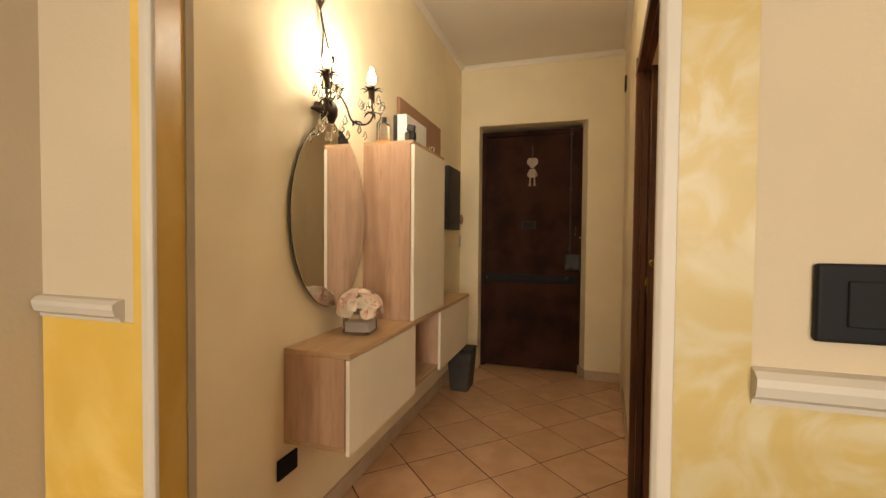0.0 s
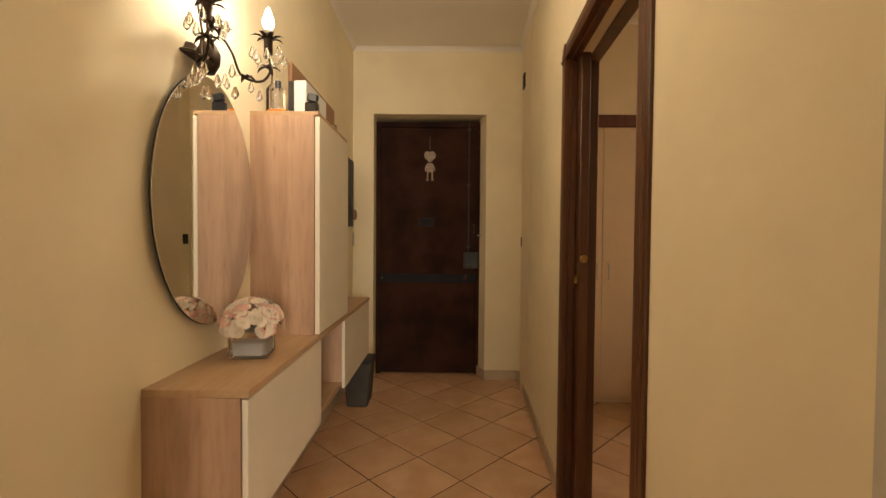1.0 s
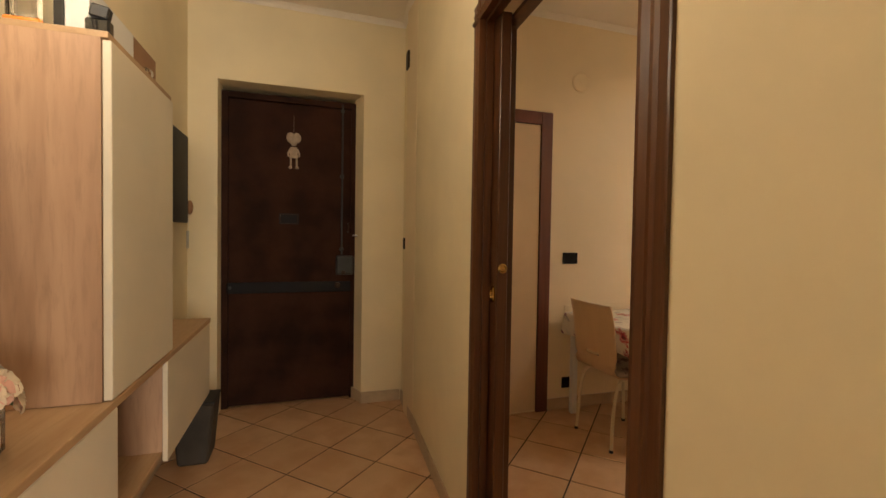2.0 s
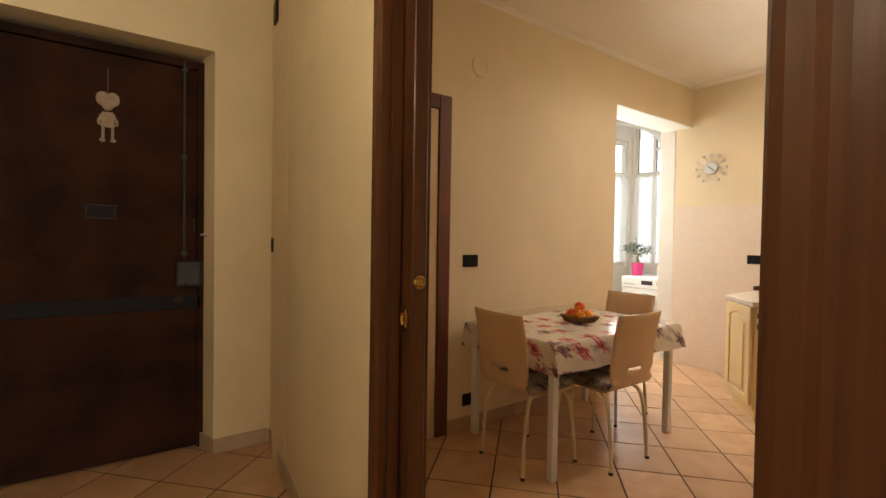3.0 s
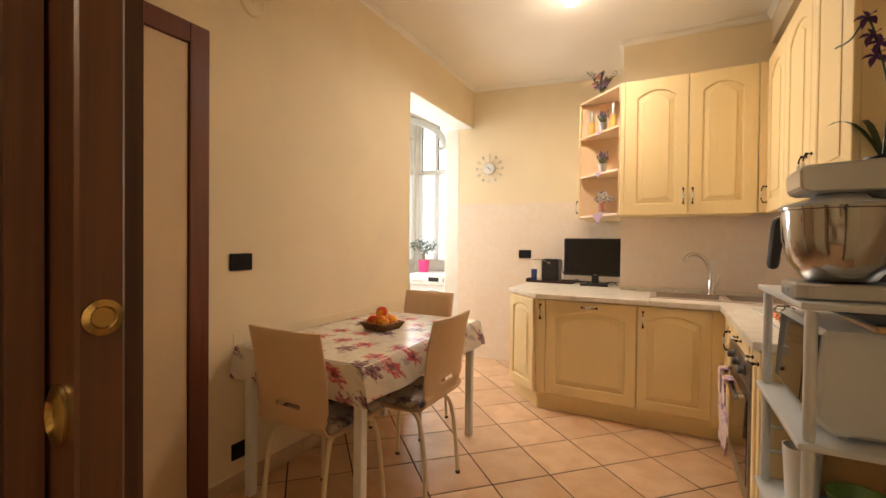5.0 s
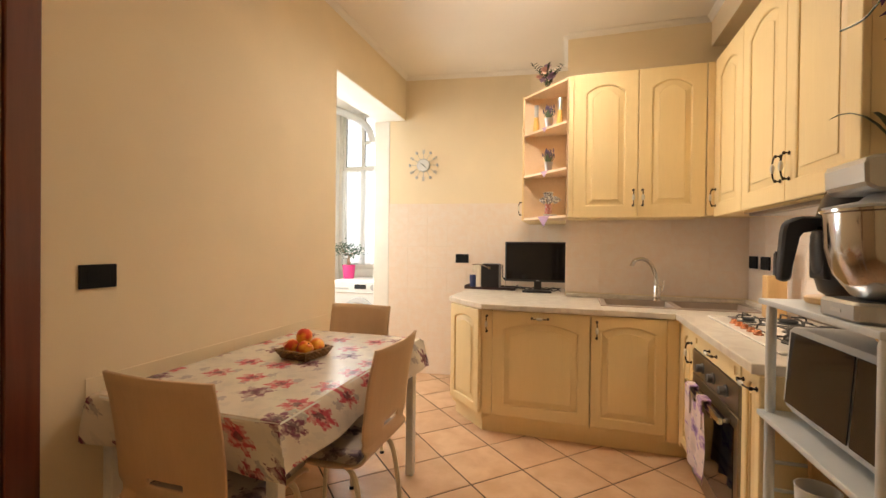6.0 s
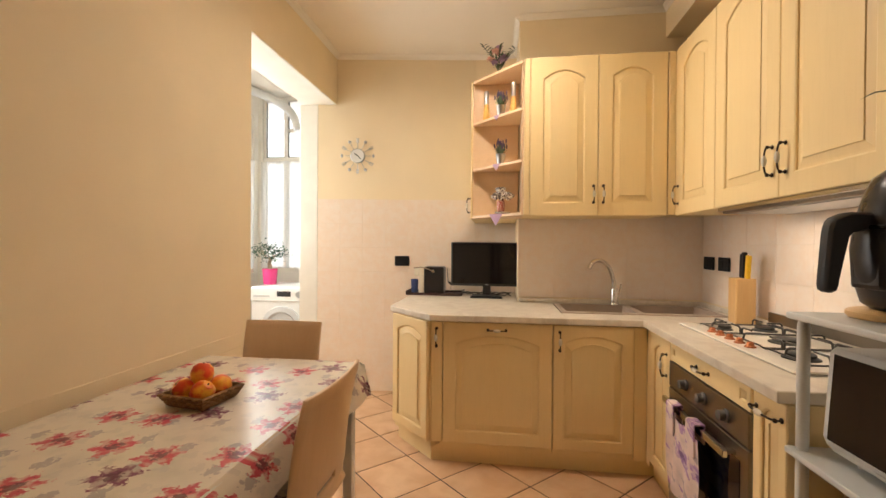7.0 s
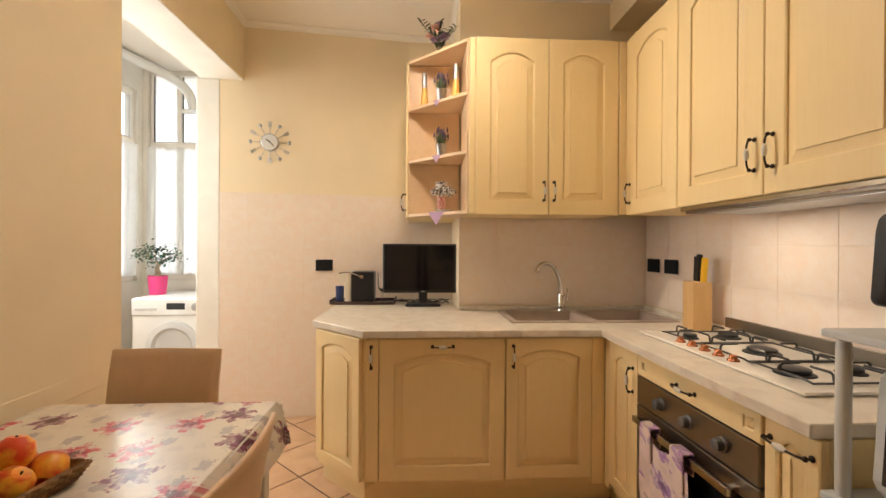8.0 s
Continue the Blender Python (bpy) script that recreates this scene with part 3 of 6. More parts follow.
# ---- the glazed veranda past the kitchen ----
VX, VY = 5.35, 5.05
bm = box(VX, VX + 0.12, KITCHEN_Y + OPEN_T, VY + 0.12, -0.05, 0.95)
box(VX, VX + 0.12, VY - 0.045, VY + 0.12, 0.95, CEIL, 0, bm)
box(VX, VX + 0.12, KITCHEN_Y + OPEN_T, 4.06, 0.95, CEIL, 0, bm)
box(3.0, VX, VY, VY + 0.12, -0.05, 0.95, 0, bm)
box(3.0, VX, VY, VY + 0.12, 2.66, CEIL, 0, bm)
box(5.275, VX, VY, VY + 0.12, 0.95, 2.66, 0, bm)
box(3.0, 3.12, KITCHEN_Y + OPEN_T, VY, -0.05, CEIL, 0, bm)
box(BACK_X + 0.15, VX + 0.12, KITCHEN_Y + 0.1, KITCHEN_Y + OPEN_T - 0.002, -0.05, CEIL, 0, bm)
structure("wall_veranda", bm, WHITE_PAINT, "white painted veranda walls", "wall")


def window(name, m, w, z0, z1, transom, splits, light=None):
    """A glazed frame in the local plane y = 0, from x = 0 to w."""
    ob = tagged(new(name), "white painted window with small upper panes", "window", "", "structure")
    ob.matrix_world = m
    part("window_frame", box(0, w, 0, 0.06, z1 - 0.05, z1, 0.004, box(0, w, 0, 0.06, z0, z0 + 0.05, 0.004)), WHITE_PAINT, ob)
    part("transom", box(0, w, -0.005, 0.06, transom - 0.03, transom + 0.03, 0.004), WHITE_PAINT, ob)
    xs = [0.0, *splits, w]
    for a in xs:
        part("mullion", box(max(0, a - 0.022), min(w, a + 0.022), -0.003, 0.058, z0 + 0.03, z1 - 0.03, 0.004), WHITE_PAINT, ob)
    for i, (a, c) in enumerate(zip(xs, xs[1:])):
        rows = [(z0 + 0.05, transom - 0.03), (transom + 0.03, z1 - 0.05)]
        if light and i:
            part("upper_bar", box(a + 0.02, c - 0.02, -0.002, 0.057, light - 0.018, light + 0.018, 0.003), WHITE_PAINT, ob)
            rows = [rows[0], (transom + 0.03, light - 0.018), (light + 0.018, z1 - 0.05)]
        for lo, hi in rows:
            pane = part("pane", box(a + 0.022, c - 0.022, 0.027, 0.033, lo, hi), CLEAR, ob)
            pane.visible_shadow = False
            bead = box(a + 0.022, c - 0.022, 0.018, 0.026, lo, lo + 0.010)
            box(a + 0.022, a + 0.028, 0.018, 0.026, lo + 0.010, hi, 0, bead)
            part("glazing_bead", bead, SATIN_BLACK, ob)


window("window_1", pose(VX + 0.03, 5.0, 0, 0, 0, -90), 0.94, 0.95, CEIL, 2.19, (0.257, 0.60), 2.515)
window("window_2", pose(3.12, VY + 0.03, 0), 2.155, 0.95, 2.66, 2.19, (0.55, 1.10, 1.65))
bm = box(6.9, 6.95, 2.5, 7.5, -1.0, 5.0)
box(1.5, 6.9, 7.45, 7.5, -1.0, 5.0, 0, bm)
structure("backdrop", bm, OUTSIDE, "bright overcast daylight outside", "backdrop")


def curtain(m, w, z0, z1, folds, label):
    bm = bmesh.new()
    n = 48
    rows = []
    for k in range(7):
        z = z1 + (z0 - z1) * k / 6
        rows.append([bm.verts.new((w * i / n, 0.012 * math.sin(math.tau * folds * i / n + 0.4 * k) * (0.5 + 0.1 * k), z)) for i in range(n + 1)])
    for a, b in zip(rows, rows[1:]):
        for i in range(n):
            bm.faces.new((a[i], a[i + 1], b[i + 1], b[i]))
    ob = solo("curtain", bm, CURTAIN, label, "curtain", smooth=True)
    ob.matrix_world = m
    return ob


nt = CURTAIN.node_tree
thin = nt.nodes.new("ShaderNodeBsdfTranslucent")
thin.inputs[0].default_value = (0.9, 0.87, 0.8, 1)
clear = nt.nodes.new("ShaderNodeBsdfTransparent")
m1, m2 = nt.nodes.new("ShaderNodeMixShader"), nt.nodes.new("ShaderNodeMixShader")
m1.inputs[0].default_value, m2.inputs[0].default_value = 0.6, 0.25
nt.links.new(nt.nodes["Principled BSDF"].outputs[0], m1.inputs[1])
nt.links.new(thin.outputs[0], m1.inputs[2])
nt.links.new(m1.outputs[0], m2.inputs[1])
nt.links.new(clear.outputs[0], m2.inputs[2])
nt.links.new(m2.outputs[0], nt.nodes["Material Output"].inputs[0])
curtain(pose(VX - 0.03, 5.0, 0, 0, 0, -90), 0.90, 1.0, 2.165, 9, "sheer white voile half curtain before the veranda window")
curtain(pose(3.3, VY - 0.03, 0), 1.93, 1.0, 2.165, 18, "sheer white voile half curtain along the veranda")

# ---- doors ----
# entrance door: dark veneer, iron bar, lock box and bolt rod
door = tagged(new("door_1"), "dark brown veneered entrance door with an iron bar and old box lock", "door", "", "structure")
door.matrix_world = pose(-0.86, FRONT_Y + 0.15, 0)
part("leaf", box(0.045, 0.905, 0, 0.05, 0.012, 2.235, 0.004), OLD_DOOR, door)
bm = box(0, 0.045, -0.012, 0.06, 0, 2.285, 0.003)
box(0.905, 0.945, -0.012, 0.06, 0, 2.285, 0.003, bm)
box(0.045, 0.905, -0.012, 0.06, 2.24, 2.285, 0.003, bm)
part("door_frame", bm, OLD_DOOR, door)
bar = part("iron_bar", box(0.03, 0.925, -0.012, -0.001, 0.835, 0.915, 0.003), MATT_BLACK, door, "flat painted iron bar across the leaf")
part("bolt_head", moved(lathe([(0.022, 0), (0.022, 0.006), (0.012, 0.010), (0, 0.011)]), pose(0.81, -0.0125, 0.885, 90)), BRONZE, bar, smooth=True)
part("bolt_head", moved(lathe([(0.012, 0), (0.011, 0.006), (0, 0.009)]), pose(0.055, -0.012, 0.875, 90)), IRON, bar, smooth=True)
lock = part("lock_box", box(0.795, 0.930, -0.045, -0.013, 0.965, 1.115, 0.016, None, 2), IRON, door, "grey iron lock box")
part("keyhole_plate", moved(lathe([(0.016, 0), (0.015, 0.004), (0.006, 0.006), (0, 0.006)]), pose(0.85, -0.046, 0.985, 90)), BRONZE, lock, smooth=True)
rod = part("bolt_rod", tube([(0.838, -0.018, 1.12), (0.838, -0.018, 2.27)], 0.008), IRON, door, "vertical iron bolt rod")
for z in (1.16, 1.72, 2.22):
    part("rod_guide", box(0.823, 0.853, -0.028, -0.001, z - 0.012, z + 0.012, 0.003), IRON, rod)
plate = part("name_plate", box(0.385, 0.525, -0.008, -0.001, 1.345, 1.425, 0.002), MATT_BLACK, door, "small framed dark plate")
bm = box(0.392, 0.518, -0.011, -0.008, 1.417, 1.4205)
for a, c, z0, z1 in ((0.392, 0.518, 1.3495, 1.353), (0.392, 0.3955, 1.353, 1.417), (0.5145, 0.518, 1.353, 1.417)):
    box(a, c, -0.011, -0.008, z0, z1, 0, bm)
part("plate_rim", bm, BRONZE, plate)
part("latch", tube([(0.925, -0.01, 1.27), (0.925, -0.05, 1.27), (0.965, -0.055, 1.265), (0.985, -0.05, 1.255)], 0.006), SILVER, door, "small steel latch")
part("pull", tube([(0.885, -0.002, 1.36), (0.885, -0.03, 1.355), (0.885, -0.03, 1.30), (0.885, -0.002, 1.295)], 0.006), BRONZE, door, "dark metal pull")
# heart figure hanging on the door
bm = box(-0.001, 0.001, -0.003, 0.0, 0.05, 0.20)
for s in (-1, 1):
    ball((s * 0.022, -0.01, 0.03), 0.032, bm, (0.95, 0.35, 1.2))
ball((0, -0.012, 0.0), 0.03, bm, (0.9, 0.4, 1.1))
prism([(-0.024, -0.04), (0.024, -0.04), (0.030, -0.12), (-0.030, -0.12)], "y", -0.018, -0.002, bm)
for s in (-1, 1):
    tube([(s * 0.024, -0.010, -0.05), (s * 0.040, -0.012, -0.09), (s * 0.036, -0.012, -0.11)], 0.007, bm)
    tube([(s * 0.02, -0.010, -0.12), (s * 0.021, -0.010, -0.18)], 0.007, bm)
    ball((s * 0.023, -0.014, -0.19), 0.014, bm, (1, 1.2, 0.8))
solo("door_charm", bm, BEIGE_CLOTH, "small pale cloth doll with a heart, hanging on the entrance door", "ornament", (-0.375, FRONT_Y + 0.146, 1.955), smooth=True)

# kitchen doorway: moulded architraves and a sliding leaf in its pocket
ARCH = [(0.0, 0.0), (0.0, -0.030), (0.010, -0.036), (0.018, -0.030), (0.026, -0.024), (0.036, -0.030), (0.046, -0.024), (0.058, -0.026), (0.066, -0.028), (0.070, -0.024), (0.070, 0.0)]


def architrave(parent, side):
    for nm, a, d in (("jamb_near", DOOR_A, -1), ("jamb_far", DOOR_B + (0.035 if side else 0.0), 1)):
        proud = 0.35 if d < 0 and side == 0 else 0.8
        wide = 1.12 if d < 0 else 1.0
        bm = prism([((side + proud * (h if side == 0 else -h)), a + d * (u * wide - 0.004)) for u, h in ARCH], "z", 0.0, DOOR_H + 0.066)
        part(nm, bm, DARK_WOOD, parent)
    bm = prism([((side + 0.83 * (h if side == 0 else -h)), DOOR_H + u - 0.004) for u, h in ARCH], "y", DOOR_A - 0.066, DOOR_B + 0.066)
    part("head", bm, DARK_WOOD, parent)


door = tagged(new("door_2"), "walnut-stained sliding kitchen door pushed into its pocket", "door", "", "structure")
door.matrix_world = HALL_R
architrave(door, 0.0)
architrave(door, WALL_T)
part("lining", box(0.001, WALL_T - 0.001, DOOR_A + 0.0005, DOOR_A + 0.012, 0, DOOR_H), DARK_WOOD, door)
bm = box(0.001, 0.029, DOOR_B - 0.012, DOOR_B, 0, DOOR_H)
box(0.079, WALL_T - 0.001, DOOR_B - 0.012, DOOR_B, 0, DOOR_H, 0, bm)
part("pocket_lining", bm, DARK_WOOD, door)
bm = box(0.001, 0.029, DOOR_A + 0.012, DOOR_B, DOOR_H - 0.014, DOOR_H)
box(0.079, WALL_T - 0.001, DOOR_A + 0.012, DOOR_B, DOOR_H - 0.014, DOOR_H, 0, bm)
part("head_lining", bm, DARK_WOOD, door)
leafpart = part("sliding_leaf", box(0.034, 0.074, DOOR_B - 0.068, DOOR_B + 0.72, 0.012, DOOR_H + 0.02, 0.003), DARK_WOOD, door, "walnut-stained sliding leaf")
part("edge_lock", moved(lathe([(0.017, 0), (0.017, 0.003), (0.011, 0.005), (0.009, 0.002), (0, 0.002)]), pose(0.054, DOOR_B - 0.0685, 1.155, 90)), BRASS, leafpart, "round brass hook lock", True)
part("ring_pull", moved(lathe([(0.020, 0), (0.020, 0.004), (0.012, 0.008), (0.008, 0.003), (0, 0.003)], None, 24, (0, 0, 0), 1.5), pose(0.0335, DOOR_B - 0.035, 1.062, 90, 0, -90)), BRASS, leafpart, "oval brass finger pull", True)

# cupboard with two flush doors in the kitchen wall
cup = tagged(new("door_3"), "built-in cupboard with two pale flush doors in a mahogany-stained frame", "door", "", "structure")
cup.matrix_world = pose(0, KITCHEN_Y, 0)
bm = box(1.322, 1.412, -0.022, 0, 0, 2.175, 0.003)
box(0.46, 0.552, -0.022, 0, 0, 2.175, 0.003, bm)
box(0.552, 1.322, -0.022, 0, 2.085, 2.175, 0.003, bm)
part("door_frame", bm, RED_WOOD, cup)
PALE_DOOR = plain("pale_laminate", (0.72, 0.54, 0.34), 0.5, vary=0.03, bump=0.05)
for a, c, hx in ((0.555, 0.951, 0.915), (0.955, 1.319, 1.0)):
    d = part("leaf", box(a, c, -0.010, -0.001, 0.015, 2.082, 0.002), PALE_DOOR, cup)
    part("handle", tube(spline([(hx, -0.010, 0.94), (hx, -0.035, 0.955), (hx, -0.035, 1.05), (hx, -0.010, 1.065)], 4), 0.005), SILVER, d, "bowed metal handle")


# ---- hall furniture ----
FX = -0.755          # front of the hall units
side = thing("sideboard", "wall-hung pale oak sideboard with cream fronts and an open niche", "sideboard", (HALL_X, 1.64, 0.455))
H, D, L = 0.375, FX - HALL_X, 1.84
part("top", box(0, D + 0.004, 0, L, H - 0.022, H, 0.002), OAK_FLAT, side)
part("bottom_board", box(0, D - 0.02, 0, L, 0, 0.02, 0.002), OAK_FLAT, side)
part("end_panel", box(0, D - 0.019, 0, 0.02, 0.02, H - 0.022), OAK, side)
part("end_panel", box(0, D - 0.019, L - 0.02, L, 0.02, H - 0.022), OAK, side)
for y in (0.68, 1.13):
    part("partition", box(0.008, D - 0.004, y, y + 0.018, 0.02, H - 0.022), OAK, side)
part("back_board", box(0.001, 0.008, 0.02, L - 0.02, 0.02, H - 0.022), OAK, side)
for a, c in ((0.004, 0.690), (1.122, L - 0.004)):
    part("door", box(D - 0.017, D, a, c, -0.012, H - 0.026, 0.002), CREAM_LACQUER, side, "handleless cream lacquered front")
tall = thing("wall_cabinet", "wall-hung tall pale oak cabinet with a cream door", "cabinet", (HALL_X, 2.29, 0.832))
H, L = 0.925, 0.53
part("side_panel", box(0, D - 0.02, 0, 0.018, 0, H - 0.016), OAK, tall)
part("side_panel", box(0, D - 0.02, L - 0.018, L, 0, H - 0.016), OAK, tall)
part("top_panel", box(0, D - 0.004, 0, L, H - 0.016, H, 0.001), OAK_FLAT, tall)
part("bottom_panel", box(0, D - 0.02, 0.018, L - 0.018, 0, 0.018), OAK_FLAT, tall)
part("back_panel", box(0, 0.008, 0.018, L - 0.018, 0.018, H - 0.016), OAK, tall)
part("door", box(D - 0.018, D + 0.002, 0.003, L - 0.003, 0.002, H - 0.020, 0.002), CREAM_LACQUER, tall, "handleless cream lacquered door")

# oval mirror
mir = thing("wall_mirror", "oval wall mirror without a frame", "mirror", (HALL_X, 1.958, 1.355))
outline = [(0.302 * math.cos(math.tau * i / 72), 0.408 * math.sin(math.tau * i / 72)) for i in range(72)]
part("backing", prism([(y * 0.90, z * 0.90) for y, z in outline], "x", 0.0, 0.016), SATIN_BLACK, mir)
part("edge", prism([(y * 1.004, z * 1.003) for y, z in outline], "x", 0.0162, 0.0205), SATIN_BLACK, mir, "dark ground edge")
part("glass", prism(outline, "x", 0.0207, 0.024), MIRROR, mir, "silvered glass")

# crystal wall lamp
sc = thing("wall_sconce", "dark bronze two-armed wall lamp with leaves and crystal drops, lit", "lamp", (HALL_X, 1.868, 1.80))
bm = lathe([(0.0, -0.055), (0.020, -0.05), (0.034, -0.02), (0.036, 0.01), (0.022, 0.04), (0.0, 0.05)], None, 20, (0.06, 0, 0))
lathe([(0.05, 0), (0.05, 0.008), (0.03, 0.02), (0.02, 0.04)], bm, 20)
part("wall_cup", bm, BRONZE, sc, "bronze cup on the wall", True)


def leaves(bm, at, r, n, lift, phase=0.0):
    for k in range(n):
        a = math.tau * k / n + phase
        leaf(bm, at, (at[0] + r * math.cos(a), at[1] + r * math.sin(a), at[2] + lift), 0.017, 0.012)


bm = tube(spline([(0.05, 0.01, 0.0), (0.03, -0.01, 0.20), (0.02, 0.012, 0.34), (0.015, 0.0, 0.42)], 6), 0.004)
tube(spline([(0.05, 0.02, 0.02), (0.04, 0.05, 0.20), (0.02, 0.03, 0.34), (0.012, 0.005, 0.44)], 6), 0.003, bm)
leaves(bm, (0.015, 0.0, 0.43), 0.035, 5, 0.05)
leaves(bm, (0.045, 0.05, 0.22), 0.03, 3, 0.02, 1.0)
part("stem", bm, BRONZE, sc, "twisted bronze stem with leaves")
dr = random.Random(11)


def drop(bm, at, size):
    lathe([(0, -size), (size * 0.24, -size * 0.78), (size * 0.27, -size * 0.62), (size * 0.10, -size * 0.12), (0, 0)], bm, 8, at, 0.55)


for end in ((0.125, -0.125, 0.05), (0.21, 0.095, 0.05)):
    ex, ey, ez = end
    s = 1 if ey > 0 else -1
    arm = part("arm", tube(spline([(0.055, 0.005 * s, 0.03), (0.085, 0.025 * s, 0.075), (ex * 0.55, ey * 0.42, 0.03), (ex * 0.66, ey * 0.58, -0.035), (ex * 0.90, ey * 0.88, -0.045), (ex + 0.006, ey * 1.02, -0.005), end], 7), 0.0040), BRONZE, sc, "curved bronze arm", True)
    for at, r, n, lift, phase in (((ex, ey, 0.085), 0.055, 7, 0.018, 0.0), ((ex, ey, 0.0), 0.045, 5, -0.012, 0.4), ((0.085, 0.025 * s, 0.07), 0.04, 5, 0.03, 0.2), ((ex * 0.72, ey * 0.66, -0.045), 0.035, 4, -0.006, 0.9)):
        bm = bmesh.new()
        leaves(bm, at, r, n, lift, phase)
        part("leaf_collar", bm, BRONZE, arm)
    part("candle_tube", lathe([(0.014, 0), (0.014, 0.062), (0.010, 0.066)], None, 16, end), BRONZE, arm, "", True)
    part("socket_ring", lathe([(0.016, 0), (0.018, 0.008), (0.014, 0.012)], None, 16, (ex, ey, ez + 0.066)), PORCELAIN, arm, "", True)
    part("bulb", lathe([(0.010, 0), (0.019, 0.018), (0.019, 0.032), (0.011, 0.058), (0.003, 0.075), (0, 0.078)], None, 16, (ex, ey, ez + 0.078)), BULB, arm, "lit candle bulb", True)
    for k in range(4):
        bm = bmesh.new()
        drop(bm, (ex * (0.45 + 0.15 * k), ey * (0.4 + 0.17 * k) + 0.012 * (-1) ** k, -0.045 - 0.03 * (k % 2)), 0.040)
        part("crystal_drop", bm, CRYSTAL, arm, "clear glass drop", True)
    for k in range(8):
        a = math.tau * k / 8 + 0.3
        bm = bmesh.new()
        drop(bm, (ex + 0.05 * math.cos(a), ey + 0.05 * math.sin(a), 0.075 - 0.03 * dr.random()), 0.044)
        part("crystal_drop", bm, CRYSTAL, arm, "clear glass drop", True)
for k in range(8):
    a = math.tau * k / 8
    bm = bmesh.new()
    drop(bm, (0.075 + 0.06 * math.cos(a), 0.075 * math.sin(a), -0.02 - 0.05 * (k % 2)), 0.046)
    part("crystal_drop", bm, CRYSTAL, sc, "clear glass drop", True)

# flowers in a square glass vase
vase = thing("flower_vase", "square frosted glass vase of cream and blush hydrangeas", "vase", (-0.895, 1.985, 0.832), 8)
bm = box(-0.062, 0.062, -0.062, 0.062, 0.0, 0.095, 0.006)
part("vase", bm, glass("smoky_glass", (0.97, 0.98, 0.99), 0.18), vase, "square smoky glass")
part("stones", box(-0.050, 0.050, -0.050, 0.050, 0.008, 0.055, 0.004), WHITE_PLASTIC, vase, "grey filling")
fr = random.Random(3)
for n, (material, count) in enumerate(((PETAL, 36), (PINK_PETAL, 18))):
    for k in range(count):
        th, ph = math.tau * fr.random(), math.acos(1 - 1.25 * fr.random())
        c = Vector((0.092 * math.sin(ph) * math.cos(th), 0.092 * math.sin(ph) * math.sin(th), 0.118 + 0.068 * math.cos(ph)))
        out = (c - Vector((0, 0, 0.10))).normalized()
        bm = bmesh.new()
        a = out.cross(Vector((0.3, 0.2, 0.9))).normalized()
        b2 = out.cross(a)
        for p in range(5):
            q = p * math.tau / 5 + k
            d = math.cos(q) * a + math.sin(q) * b2
            e = math.cos(q + math.pi / 2) * a + math.sin(q + math.pi / 2) * b2
            mid = bm.verts.new(c)
            rim = [bm.verts.new(c + 0.8 * (d * u + e * w + out * h)) for u, w, h in ((0.012, 0.010, 0.004), (0.026, 0.018, 0.012), (0.037, 0.010, 0.010), (0.039, -0.004, 0.007), (0.030, -0.018, 0.012), (0.013, -0.011, 0.004))]
            for r0, r1 in zip(rim, rim[1:]):
                bm.faces.new((mid, r0, r1))
        part("blossom", bm, material, vase, "", True)
bm = bmesh.new()
for k in range(7):
    a = math.tau * k / 7
    leaf(bm, (0.03 * math.cos(a), 0.03 * math.sin(a), 0.10), (0.10 * math.cos(a), 0.10 * math.sin(a), 0.10), 0.04, 0.02)
part("leaves", bm, GREY_GREEN, vase)

# on top of the tall cabinet
TOP = 1.757
pf = thing("perfume_bottle", "clear perfume bottle with an amber base and black cap", "bottle", (-0.935, 2.32, TOP))
part("foot", box(-0.038, 0.038, -0.022, 0.022, 0, 0.012, 0.003), AMBER, pf)
part("flask", box(-0.026, 0.026, -0.018, 0.018, 0.0125, 0.10, 0.006), CLEAR, pf)
part("cap", lathe([(0.012, 0), (0.012, 0.03), (0, 0.032)], None, 16, (0, 0, 0.1005)), BLACK_PLASTIC, pf, "", True)
pf = thing("glass_flask", "tall clear glass flask", "bottle", (-0.985, 2.40, TOP))
part("flask", lathe([(0.03, 0), (0.032, 0.12), (0.012, 0.15), (0.010, 0.23), (0.013, 0.235)], None, 16), CLEAR, pf, "", True)
pf = thing("perfume_bottle", "dark perfume bottle with a tilted black cap", "bottle", (-0.815, 2.39, TOP))
part("flask", box(-0.028, 0.028, -0.016, 0.016, 0, 0.065, 0.005), BLACK_GLASS, pf)
part("cap", moved(box(-0.022, 0.022, -0.013, 0.013, 0, 0.035, 0.004), pose(0, 0, 0.067, 0, 12, 0)), BLACK_PLASTIC, pf)
bx = thing("gift_box", "white lidded box with a black sleeve", "box", (-0.875, 2.425, TOP))
part("body", box(-0.032, 0.024, 0.0, 0.32, 0, 0.175, 0.003), WHITE_PLASTIC, bx)
part("sleeve", box(-0.056, -0.0325, 0.0, 0.32, 0, 0.172, 0.002), BLACK_PLASTIC, bx)
solo("wall_panel", box(0, 0.022, 2.72, 3.56, 1.74, 2.13, 0.003), CARDBOARD, "brown wooden panel hung on the wall", "panel", (HALL_X, 0, 0))
for x, y in ((-0.79, 2.66), (-0.81, 2.74)):
    solo("glass_ornament", ball((0, 0, 0.022), 0.022, lathe([(0.012, 0), (0.006, 0.012), (0.0, 0.014)])), CRYSTAL, "small clear glass ornament", "ornament", (x, y, TOP), smooth=True)

